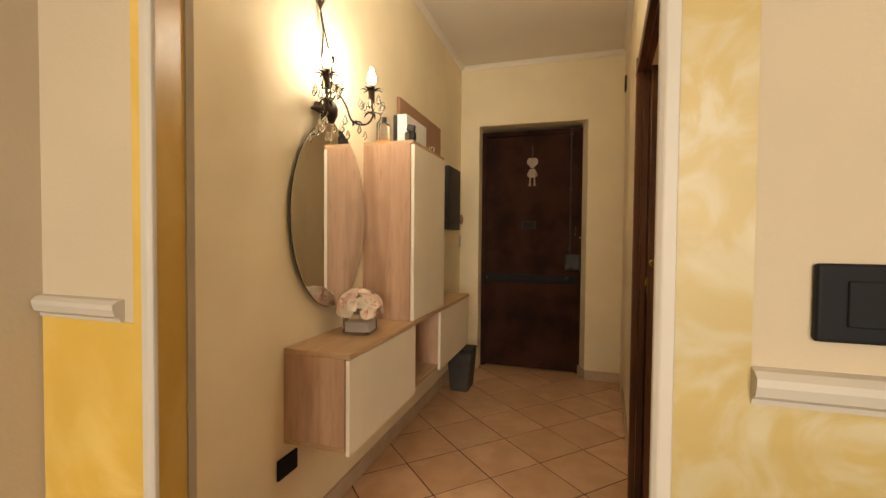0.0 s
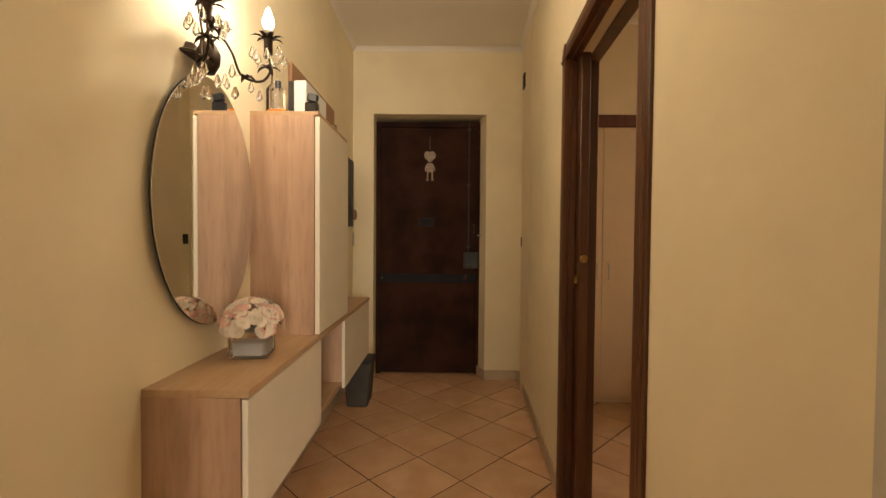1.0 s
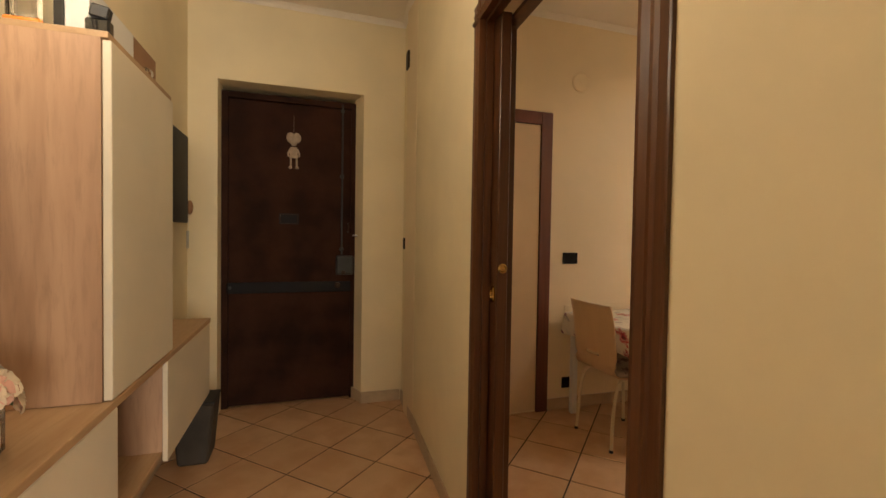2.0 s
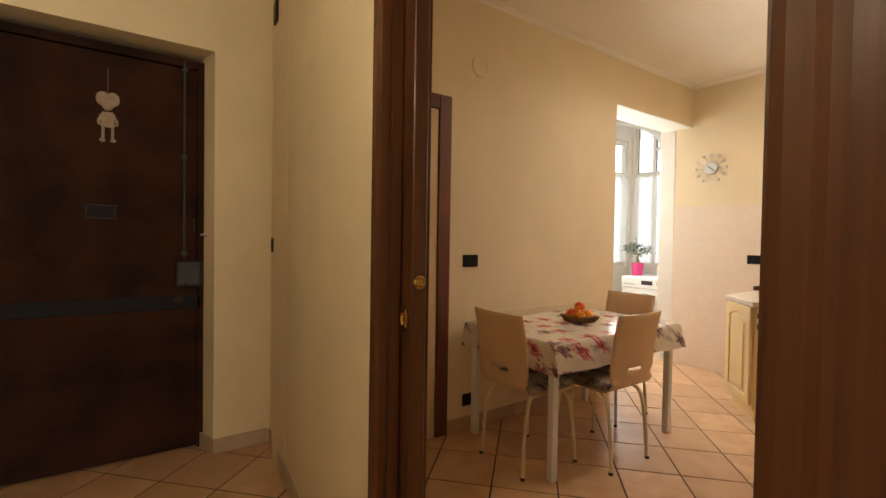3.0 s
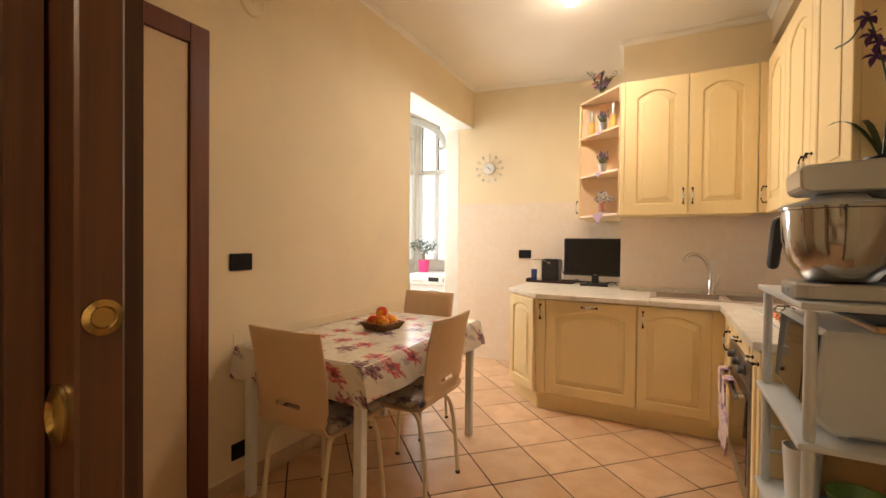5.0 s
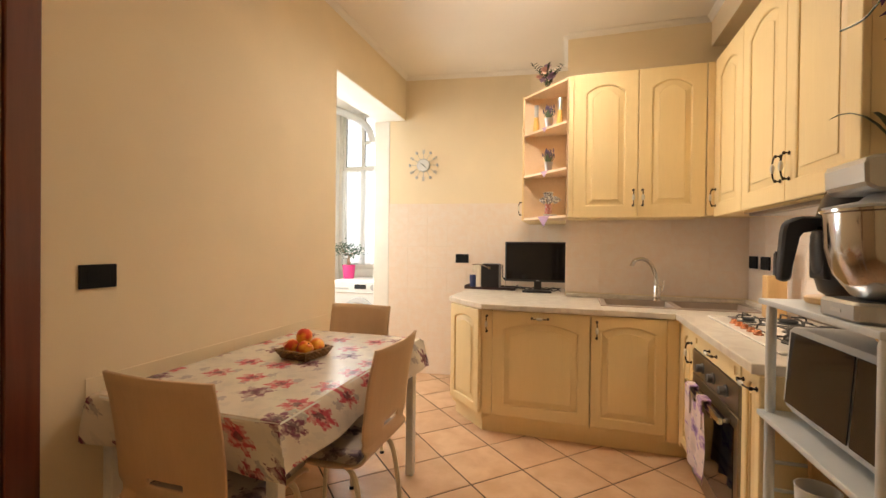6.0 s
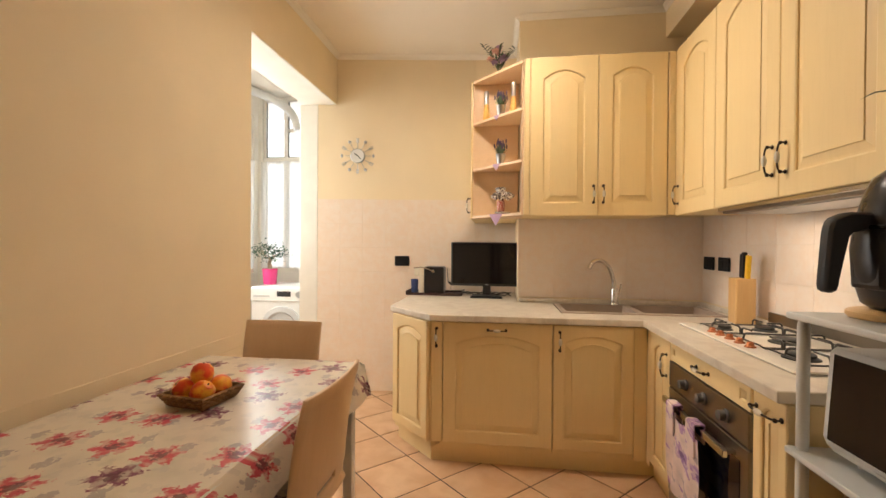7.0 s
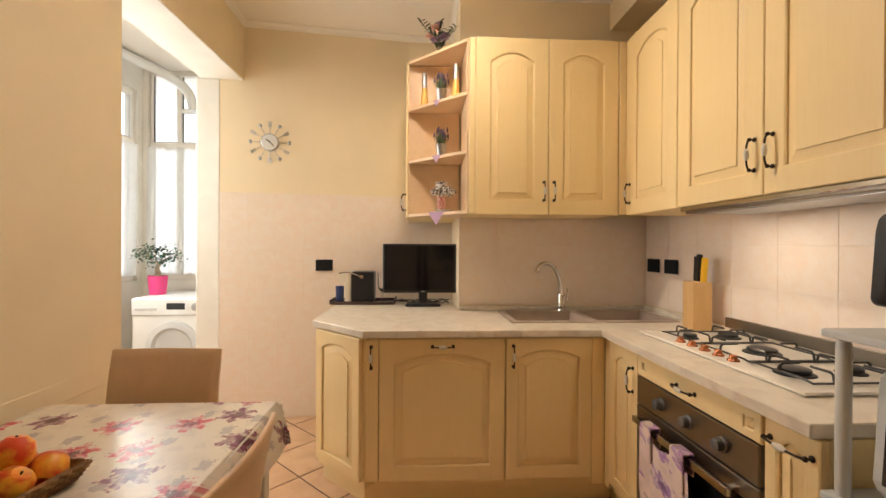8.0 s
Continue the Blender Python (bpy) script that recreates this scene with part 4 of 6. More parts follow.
# key cabinet with hanging things
kb = thing("key_cabinet", "dark flat key cabinet with keys hanging below", "cabinet", (HALL_X, 3.74, 1.33))
part("case", box(0, 0.045, 0, 0.36, 0, 0.54, 0.004), SATIN_BLACK, kb)
part("heart_charm", ball((0.05, 0.38, 0.10), 0.035, None, (0.5, 0.9, 1.3)), CARDBOARD, kb, "brown stuffed heart", True)
part("cord", tube([(0.045, 0.37, 0.24), (0.05, 0.38, 0.14), (0.04, 0.37, -0.06), (0.035, 0.38, -0.18)], 0.002), PORCELAIN, kb)
part("key_bunch", box(0.034, 0.042, 0.36, 0.40, -0.16, -0.05, 0.002), SILVER, kb)
um = thing("umbrella_stand", "tapered dark brown waste bin on the floor", "bin", (-0.865, 3.72, 0.0))
part("bin", prism([(-0.075, 0.0), (0.075, 0.0), (0.105, 0.33), (-0.105, 0.33)], "y", -0.10, 0.10, None, 0.012), plain("dark_weave", (0.055, 0.045, 0.035), 0.7, vary=0.3, fine=250, bump=0.6), um)
part("rim", box(-0.108, 0.108, -0.104, 0.104, 0.331, 0.345, 0.004), SATIN_BLACK, um)


def switch_plate(name, m, w=0.12, h=0.08, label="black wall switch in a rounded plate", keys=2):
    ob = thing(name, label, "switch")
    ob.matrix_world = m
    part("plate", box(-w / 2, w / 2, -0.010, 0, -h / 2, h / 2, 0.0048, None, 3), SWITCH_BLACK, ob)
    kw = w * 0.62 / keys
    for k in range(keys):
        a = -w * 0.31 + k * kw
        part("key", box(a + 0.001, a + kw - 0.001, -0.0125, -0.0101, -h * 0.29, h * 0.29, 0.001), SWITCH_BLACK, ob)
    return ob


switch_plate("wall_socket", pose(HALL_X, 1.656, 0.365, 0, 0, 90), 0.12, 0.08, "black wall socket above the skirting", 2)
switch_plate("wall_switch", HALL_R @ pose(0, 3.36, 1.215, 0, 0, -90), 0.075, 0.085, "black wall switch in the hall", 1)
switch_plate("wall_switch", pose(0.325, LIVING_Y, 1.205), 0.125, 0.077, "black wall switch in a rounded plate above the chair rail", 2)
switch_plate("wall_switch", pose(1.590, KITCHEN_Y, 1.125), 0.125, 0.083, "black wall switch above the table", 2)
switch_plate("wall_socket", pose(1.602, KITCHEN_Y, 0.195), 0.12, 0.08, "black wall socket above the skirting", 2)
switch_plate("wall_socket", pose(BACK_X - 0.091, 3.220, 1.124, 0, 0, -82.6), 0.125, 0.083, "black wall socket on the tiles", 2)
for x in (3.87, 3.68):
    switch_plate("wall_socket", pose(x, RIGHT_Y + 0.010, 1.155, 0, 0, 180), 0.13, 0.083, "black wall socket on the splashback", 2)
bell = thing("door_bell", "small dark bell box high on the hall wall", "bell")
bell.matrix_world = HALL_R @ pose(0, 3.20, 2.515, 0, 0, -90)
part("case", box(-0.04, 0.04, -0.03, 0, -0.06, 0.06, 0.006), BRONZE, bell)
vent = thing("wall_vent", "round cream vent cover on the wall", "vent", (1.653, KITCHEN_Y, 2.43))
part("cover", moved(lathe([(0.075, 0), (0.075, 0.006), (0.062, 0.010), (0.058, 0.008), (0, 0.008)], None, 32), pose(0, 0, 0, 90)), KITCHEN_PAINT, vent, "", True)
part("knob", moved(lathe([(0.012, 0.0082), (0.012, 0.012), (0, 0.013)], None, 16), pose(0, 0, 0, 90)), KITCHEN_PAINT, vent, "", True)

# ---- table, chairs, fruit ----
tb = thing("dining_table", "white kitchen table pushed against the wall", "table", (2.135, 3.36, 0))
TX, TY = 0.60, 0.375
part("tabletop", box(-TX, TX, -TY, TY, 0.705, 0.732, 0.004), WHITE_PLASTIC, tb)
for sx in (-1, 1):
    for sy in (-1, 1):
        x, y = sx * (TX - 0.045), sy * (TY - 0.045)
        part("leg", box(x - 0.021, x + 0.021, y - 0.021, y + 0.021, 0, 0.7045, 0.004), WHITE_PLASTIC, tb)
for sy in (-1, 1):
    part("apron", box(-TX + 0.075, TX - 0.075, sy * (TY - 0.05) - 0.009, sy * (TY - 0.05) + 0.009, 0.625, 0.7045), WHITE_PLASTIC, tb)

# oilcloth: flat on the top, hanging on three sides, squeezed flat at the wall
bm = bmesh.new()
nx, ny, hang = 62, 44, 0.165


def cloth_point(u, v):
    """u, v: metres along the unfolded sheet from its middle."""
    ox, oy = max(0.0, abs(u) - TX - 0.004), max(0.0, abs(v) - TY - 0.004)
    x = math.copysign(min(abs(u), TX + 0.004), u)
    y = math.copysign(min(abs(v), TY + 0.004), v)
    down = max(ox, oy)
    if v > TY:
        oy *= 0.3
        down = max(ox, oy)
    flare = 0.06
    x += math.copysign(ox * flare + 0.010 * min(1, down / 0.1) * math.sin(v * 17 + 1), u) if ox > 0 else 0
    y += math.copysign(oy * flare + 0.010 * min(1, down / 0.1) * math.sin(u * 15), v) if oy > 0 else 0
    if ox > 0 and oy > 0:
        x += math.copysign(0.16 * min(ox, oy), u)
        y += math.copysign(0.16 * min(ox, oy), v)
    y = min(y, KITCHEN_Y - 3.36 - 0.014)
    return (x, y, 0.7355 - down * 0.985 + 0.0006 * math.sin(u * 9) * math.sin(v * 8))


us = [(-TX - hang) + (2 * TX + 2 * hang) * i / nx for i in range(nx + 1)]
vs = [(-TY - hang) + (2 * TY + 2 * hang) * i / ny for i in range(ny + 1)]
grid = [[bm.verts.new(cloth_point(u, v)) for u in us] for v in vs]
for j in range(ny):
    for i in range(nx):
        bm.faces.new((grid[j][i], grid[j][i + 1], grid[j + 1][i + 1], grid[j + 1][i]))
solo("tablecloth", bm, CLOTH, "glossy cream oilcloth printed with red and plum flowers", "tablecloth", (2.135, 3.36, 0), smooth=True)


def chair(m):
    ob = thing("dining_chair", "bent maple plywood chair with cream tube legs and a patterned cushion", "chair", group="chairs round the table")
    ob.matrix_world = m
    # local: the sitter looks along +x, the back stands at x = 0
    pts = spline([(0.43, 0, 0.432), (0.40, 0, 0.447), (0.25, 0, 0.440), (0.12, 0, 0.438), (0.055, 0, 0.462), (0.030, 0, 0.53), (0.022, 0, 0.62), (0.005, 0, 0.75), (-0.022, 0, 0.875)], 4)
    bm = bmesh.new()
    cols = 12
    rows = []
    for p in pts:
        half = 0.198 if p.z > 0.55 or p.x > 0.15 else 0.198 - 0.012
        rows.append([bm.verts.new((p.x + (0.020 * (abs(2 * i / cols - 1) ** 2) if p.z > 0.5 else 0), half * (2 * i / cols - 1), p.z)) for i in range(cols + 1)])
    for a, b in zip(rows, rows[1:]):
        for i in range(cols):
            zc = (a[i].co.z + b[i].co.z) / 2
            if 0.545 < zc < 0.582 and 4 <= i <= 7 and a[i].co.x < 0.1:
                continue
            bm.faces.new((a[i], a[i + 1], b[i + 1], b[i]))
    shell = part("shell", bm, MAPLE, ob, "one-piece plywood seat and back with a hand slot", True)
    sol = shell.modifiers.new("thickness", "SOLIDIFY")
    sol.thickness, sol.offset = 0.011, 0.0
    bev = shell.modifiers.new("edge", "BEVEL")
    bev.width, bev.segments, bev.limit_method = 0.002, 1, "ANGLE"
    for s in (-1, 1):
        y = s * 0.165
        part("rear_leg", tube(spline([(0.045, y * 1.05, 0.0), (0.06, y, 0.22), (0.085, y * 0.98, 0.36), (0.12, y * 0.9, 0.412), (0.20, y * 0.75, 0.424)], 5), 0.0105), CREAM_METAL, ob, "", True)
        part("front_leg", tube(spline([(0.44, y * 1.15, 0.0), (0.425, y * 1.08, 0.22), (0.405, y, 0.36), (0.37, y * 0.9, 0.412), (0.28, y * 0.75, 0.424)], 5), 0.0105), CREAM_METAL, ob, "", True)
        for x, yy in ((0.045, y * 1.05), (0.44, y * 1.15)):
            part("foot_cap", lathe([(0.0125, 0), (0.0125, 0.012), (0.0108, 0.016)], None, 10, (x, yy, 0)), SATIN_BLACK, ob)
    part("cross_rail", box(0.20, 0.28, -0.125, 0.125, 0.420, 0.428), CREAM_METAL, ob)
    bm = box(0.075, 0.435, -0.185, 0.185, 0.447, 0.487, 0.017, None, 3)
    part("cushion", bm, CUSHION, ob, "flat cushion with a dark floral print", True)
    return ob


first = chair(pose(1.405, 3.285, 0))
copy_thing(first, pose(2.068, 2.850, 0, 0, 0, 90))
copy_thing(first, pose(2.905, 3.45, 0, 0, 0, 180))

BASKET_AT = (2.178, 3.348, 0.7375)
bk = thing("fruit_basket", "square woven basket of peaches on the table", "basket", BASKET_AT, -9)
part("base", box(-0.068, 0.068, -0.068, 0.068, 0, 0.008), WICKER, bk)
for q in range(4):
    bm = bmesh.new()
    outer = [(0.069, -0.069, 0.002), (0.069, 0.069, 0.002), (0.086, 0.086, 0.041), (0.086, -0.086, 0.041)]
    v0 = [bm.verts.new(p) for p in outer]
    v1 = [bm.verts.new((p[0] - 0.005, p[1], p[2] + 0.003)) for p in outer]
    bm.faces.new(v0)
    bm.faces.new(v1[::-1])
    for i in range(4):
        bm.faces.new((v0[i], v0[(i + 1) % 4], v1[(i + 1) % 4], v1[i]))
    part("side", moved(bm, pose(0, 0, 0, 0, 0, 90 * q)), WICKER, bk)
for k in range(5):
    r, z = 0.071 + 0.0041 * k, 0.008 + 0.0076 * k
    loop = [(r, -r, z), (r, r, z), (-r, r, z), (-r, -r, z), (r, -r, z)]
    ring = []
    for a, b in zip(loop, loop[1:]):
        for q in range(12):
            s = q / 12
            w = 0.003 * (-1) ** (q + k)
            p = Vector(a).lerp(Vector(b), s)
            ring.append(p + Vector((p.x, p.y, 0)).normalized() * (w if 0 < q else 0))
    part("weave", tube(ring[1:] + [ring[0]], 0.0042, None, 6), WICKER, bk)
for k, (x, y, z, r) in enumerate(((-0.036, -0.036, 0.0455, 0.037), (0.037, -0.037, 0.0445, 0.036), (-0.036, 0.038, 0.0455, 0.037), (0.037, 0.037, 0.0445, 0.036), (0.0, 0.002, 0.093, 0.036))):
    spot = pose(*BASKET_AT, 0, 0, -9) @ Vector((x, y, z - r))
    fr2 = thing("peach", "ripe red and yellow peach in the basket", "fruit", tuple(spot), 40 * k, "fruit in the basket")
    bm = lathe([(0, 0.004), (r * 0.5, 0.0), (r * 0.88, r * 0.45), (r, r), (r * 0.86, r * 1.55), (r * 0.45, r * 1.88), (r * 0.12, r * 1.86), (0, r * 1.76)], None, 20)
    lean = Matrix.Translation((0, 0, r)) @ pose(0, 0, 0, (38, 62, 50, 28, 14)[k], 0, 70 * k) @ Matrix.Translation((0, 0, -r))
    part("flesh", moved(bm, lean), PEACH_SKIN, fr2, "", True)
    part("stalk", moved(tube([(0, 0, r * 1.70), (0.002, 0.002, r * 1.94)], 0.002, None, 6), lean), BRONZE, fr2)


# ---- kitchen units ----
def arch_outline(x0, x1, z0, z1, rise, n=10):
    pts = [(x0, z0), (x1, z0)]
    if rise <= 0:
        return pts + [(x1, z1), (x0, z1)]
    for i in range(n + 1):
        s = i / n
        pts.append((x1 + (x0 - x1) * s, z1 - rise + rise * (1 - (2 * s - 1) ** 2)))
    return pts


def fitted_front(parent, x0, x1, z0, z1, rise=0.045, rim=0.062, name="door"):
    """A framed front with a raised, arched panel; it faces -y and its back lies at y = 0."""
    front = part(name, box(x0, x1, -0.0118, 0, z0, z1), KITCHEN_FRONT, parent, "framed cream ash front with a raised arched panel")
    a, c, lo, hi = x0 + rim, x1 - rim, z0 + rim, z1 - rim
    # the frame: one moulded board with the panel's opening cut out
    bm = bmesh.new()
    edge, hole = [(x0, z0), (x1, z0), (x1, z1), (x0, z1)], arch_outline(a, c, lo, hi, rise)
    lip = arch_outline(a - 0.006, c + 0.006, lo - 0.006, hi + 0.006, rise)
    trim = [(x0 + 0.003, z0 + 0.003), (x1 - 0.003, z0 + 0.003), (x1 - 0.003, z1 - 0.003), (x0 + 0.003, z1 - 0.003)]
    back, side, face = ([bm.verts.new((px, y, pz)) for px, pz in loop] for loop, y in ((edge, -0.0119), (edge, -0.019), (trim, -0.022)))
    rim_top, rim_mid, rim_low = ([bm.verts.new((px, y, pz)) for px, pz in loop] for loop, y in ((lip, -0.022), (hole, -0.0185), (hole, -0.0119)))
    for p, q in ((back, side), (side, face), (rim_top, rim_mid), (rim_mid, rim_low)):
        for i in range(len(p)):
            j = (i + 1) % len(p)
            bm.faces.new((p[i], p[j], q[j], q[i]))
    rims = [bm.edges.get((loop[i], loop[(i + 1) % len(loop)])) for loop in (face, rim_top) for i in range(len(loop))]
    bmesh.ops.triangle_fill(bm, use_beauty=True, use_dissolve=False, edges=rims)
    part("frame", bm, KITCHEN_FRONT, front)
    # the raised field with its sloping border
    bm, g, rings = bmesh.new(), 0.006, []
    for inset, y in ((g - 0.005, -0.0120), (g + 0.002, -0.0128), (g + 0.029, -0.0185), (g + 0.0305, -0.0222), (g + 0.033, -0.0225)):
        rings.append([bm.verts.new((px, y, pz)) for px, pz in arch_outline(a + inset, c - inset, lo + inset, hi - inset, rise)])
    for p, q in zip(rings, rings[1:]):
        for i in range(len(p)):
            j = (i + 1) % len(p)
            bm.faces.new((p[i], p[j], q[j], q[i]))
    bm.faces.new(rings[-1])
    part("raised_panel", bm, KITCHEN_FRONT, front)
    return front


def bow_handle(parent, x, z, upright=True, size=0.10):
    """Bronze bow handle with a porcelain grip."""
    h = size / 2
    ax = (lambda s, y: (x, y, z + s)) if upright else (lambda s, y: (x + s, y, z))
    bm = tube(spline([ax(-h, -0.021), ax(-h, -0.040), ax(-h * 0.75, -0.050), ax(0, -0.054), ax(h * 0.75, -0.050), ax(h, -0.040), ax(h, -0.021)], 4), 0.0034, None, 8)
    for s in (-h, h):
        ball(ax(s, -0.042), 0.0070, bm, (1, 1, 1), 10, 6)
        ball(ax(s, -0.025), 0.0085, bm, (1, 0.5, 1), 10, 6)
    hd = part("handle", bm, BRONZE, parent, "dark bronze bow handle with a porcelain grip", True)
    g = ball(ax(0, -0.053), 0.0105, None, (0.9, 0.8, 2.1) if upright else (2.1, 0.8, 0.9), 12, 8)
    ob = part("grip", g, PORCELAIN, hd, "white porcelain", True) if parent.parent is None else None
    if ob is None:
        g2 = part("handle_grip", g, PORCELAIN, parent, "white porcelain grip", True)
    return hd


def unit(name, label, at, rz, w, z0, z1, depth, cat="cabinet"):
    ob = thing(name, label, cat, at, rz)
    bm = box(0.001, w - 0.001, 0.001, depth, z0, z1)
    part("carcass", bm, KITCHEN_FRONT, ob)
    return ob


SX, SY, BZ0, BZ1, TOPZ = 3.313, 1.597, 0.135, 0.826, 0.864
cab = unit("dishwasher_cabinet", "cream panelled integrated dishwasher under the worktop", (SX + 0.022, 2.702, 0), -90, 0.612, 0.10, BZ1, 0.60)
d = fitted_front(cab, 0.002, 0.610, BZ0, BZ1 - 0.004, 0.05, 0.075)
bow_handle(d, 0.306, 0.785, False)
cab = unit("sink_cabinet", "cream panelled base cabinet under the sink", (SX + 0.022, 2.088, 0), -90, 0.462, 0.10, BZ1 - 0.19, 0.60)
d = fitted_front(cab, 0.002, 0.425, BZ0, BZ1 - 0.004, 0.04)
part("filler_post", box(0.427, 0.492, -0.020, 0.03, 0.10, BZ1 - 0.004, 0.002), KITCHEN_FRONT, cab)
bow_handle(d, 0.035, 0.735)
cab = unit("corner_cabinet", "narrow cream base cabinet in the corner", (3.293, SY - 0.022, 0), 180, 0.30, 0.10, BZ1 - 0.19, 0.50)
part("filler_post", box(-0.021, 0.028, -0.020, 0.0, 0.10, BZ1 - 0.004, 0.002), KITCHEN_FRONT, cab)
d = fitted_front(cab, 0.031, 0.298, BZ0, BZ1 - 0.004, 0.035, 0.055)
bow_handle(d, 0.262, 0.70)
cab = thing("end_cabinet", "angled cream end cabinet with a panelled front", "cabinet", (3.600, 3.050, 0), -135.5)
part("carcass", prism([(0.0, 0.001), (0.402, 0.001), (0.33, 0.40), (0.0, 0.56)], "z", 0.10, BZ1), KITCHEN_FRONT, cab)
d = fitted_front(cab, 0.004, 0.385, BZ0, BZ1 - 0.004, 0.035, 0.058)
strip = solo("filler_panel", box(0, 0.062, -0.020, 0.02, BZ0, BZ1 - 0.004, 0.003), KITCHEN_FRONT, "narrow cream upright between two cabinet fronts", "panel", (SX + 0.022, 2.766, 0), -90)
bow_handle(strip, 0.028, 0.735)
cab = unit("stove_end_cabinet", "slim cream base cabinet beside the oven", (2.332, SY - 0.022, 0), 180, 0.165, 0.10, BZ1, 0.53)
d = fitted_front(cab, 0.003, 0.162, BZ0, BZ1 - 0.004, 0.03, 0.042)
bow_handle(d, 0.085, 0.775, False, 0.12)

bm = box(SX + 0.06, SX + 0.078, 1.50, 2.775, 0.0, 0.13)
prism([(SX + 0.06, 2.775), (SX + 0.078, 2.772), (3.66, 3.02), (3.648, 3.034)], "z", 0, 0.13, bm)
box(2.17, SX + 0.06, 1.520, 1.538, 0.0, 0.13, 0, bm)
solo("plinth", bm, KITCHEN_FRONT, "cream plinth board under the base cabinets", "plinth")

# worktop round the sink
Z0, Z1 = 0.829, TOPZ
wt = thing("worktop", "pale marbled laminate worktop running round the corner", "worktop")
bm = prism([(3.293, 2.02), (3.293, 2.775), (3.612, 3.087), (4.532, 3.087), (4.590, 2.63), (4.590, 2.264), (3.983, 2.264), (3.983, 2.02)], "z", Z0, Z1, None, 0.003)
part("end_panel", bm, WORKTOP, wt)
part("sink_front", box(3.293, 3.49, 1.622, 2.02, Z0, Z1, 0.003), WORKTOP, wt)
bm = box(3.49, 3.93, 1.04, 1.10, Z0, Z1)
box(3.93, 3.983, 1.04, 2.02, Z0, Z1, 0, bm)
part("sink_border", bm, WORKTOP, wt)
part("stove_panel", box(2.168, 3.49, 1.04, 1.622, Z0, Z1, 0.003), WORKTOP, wt)
bm = box(3.955, 3.982, 1.04, 2.25, Z1, Z1 + 0.028, 0.006)
box(2.2, 3.955, 1.041, 1.062, Z1, Z1 + 0.028, 0.006, bm)
solo("worktop_upstand", bm, WORKTOP, "pale moulded upstand where worktop meets tiles", "moulding")

snk = thing("kitchen_sink", "brown composite double sink set into the worktop", "sink", (3.49, 1.10, TOPZ))


def basin(y0, y1):
    bm = bmesh.new()
    x0, x1, dep = 0.05, 0.385, -0.17
    o = [(x0, y0), (x1, y0), (x1, y1), (x0, y1)]
    i = [(x0 + 0.02, y0 + 0.02), (x1 - 0.02, y0 + 0.02), (x1 - 0.02, y1 - 0.02), (x0 + 0.02, y1 - 0.02)]
    a = [bm.verts.new((x, y, 0.004)) for x, y in o]
    b = [bm.verts.new((x, y, dep)) for x, y in i]
    for k in range(4):
        bm.faces.new((a[k], a[(k + 1) % 4], b[(k + 1) % 4], b[k]))
    bm.faces.new(b)
    return bm


bm = box(0.002, 0.05, 0.002, 0.918, -0.02, 0.005, 0.002)
box(0.385, 0.438, 0.002, 0.918, -0.02, 0.005, 0.002, bm)
for a, c in ((0.002, 0.03), (0.44, 0.475), (0.885, 0.918)):
    box(0.05, 0.385, a, c, -0.02, 0.005, 0, bm)
part("rim", bm, SINK_STONE, snk)
for a, c in ((0.03, 0.44), (0.475, 0.885)):
    bs = part("basin", basin(a, c), SINK_STONE, snk)
    part("drain", lathe([(0.03, 0), (0.028, 0.004), (0.012, 0.002), (0, 0.002)], None, 16, (0.215, (a + c) / 2, -0.169)), CHROME, bs, "", True)
tap = thing("kitchen_tap", "chrome swan-neck mixer tap behind the sink", "tap", (3.885, 1.625, TOPZ + 0.0055), 0)
part("body", lathe([(0.028, 0), (0.028, 0.01), (0.023, 0.016), (0.024, 0.10), (0.018, 0.112)], None, 20), CHROME, tap, "", True)
part("spout", tube(spline([(0, 0, 0.09), (-0.005, 0.01, 0.17), (-0.02, 0.045, 0.255), (-0.045, 0.10, 0.295), (-0.07, 0.155, 0.285), (-0.08, 0.18, 0.245)], 7), 0.0135, None, 14), CHROME, tap, "", True)
part("lever", tube([(0, -0.02, 0.06), (0.005, -0.035, 0.075), (0.01, -0.045, 0.14)], 0.009, None, 10, 0.7), CHROME, tap, "", True)

# oven and drawer
ov = thing("oven", "built-in brown steel oven with three round knobs", "oven", (2.990, SY - 0.020, 0), 180)
W = 0.655
part("carcass", box(0.002, W - 0.002, 0.001, 0.53, 0.10, 0.826), SATIN_BLACK, ov)
dr1 = fitted_front(ov, 0.003, W - 0.003, 0.738, 0.822, 0.0, 0.028, "drawer")
bow_handle(dr1, W / 2, 0.78, False)
part("control_panel", box(0.004, W - 0.004, -0.026, 0, 0.622, 0.734, 0.003), OVEN_STEEL, ov, "brushed brown steel panel")
for x in (0.185, 0.350, 0.515):
    kn = part("knob", moved(lathe([(0.024, 0), (0.024, 0.006), (0.019, 0.009), (0.018, 0.028), (0.012, 0.031), (0, 0.031)], None, 22), pose(x, -0.0265, 0.678, 90)), KNOB_GREY, ov, "round grey knob", True)
dd = part("oven_door", box(0.004, W - 0.004, -0.026, 0, 0.145, 0.616, 0.003), OVEN_STEEL, ov, "steel framed oven door")
part("window", box(0.05, W - 0.05, -0.0285, -0.0262, 0.20, 0.565), BLACK_GLASS, dd, "dark glass")
bm = box(0.06, W - 0.06, -0.076, -0.058, 0.566, 0.592, 0.003)
for x in (0.075, W - 0.095):
    box(x, x + 0.02, -0.060, -0.0262, 0.572, 0.586, 0, bm)
part("rail_handle", bm, STEEL, dd, "flat steel rail")
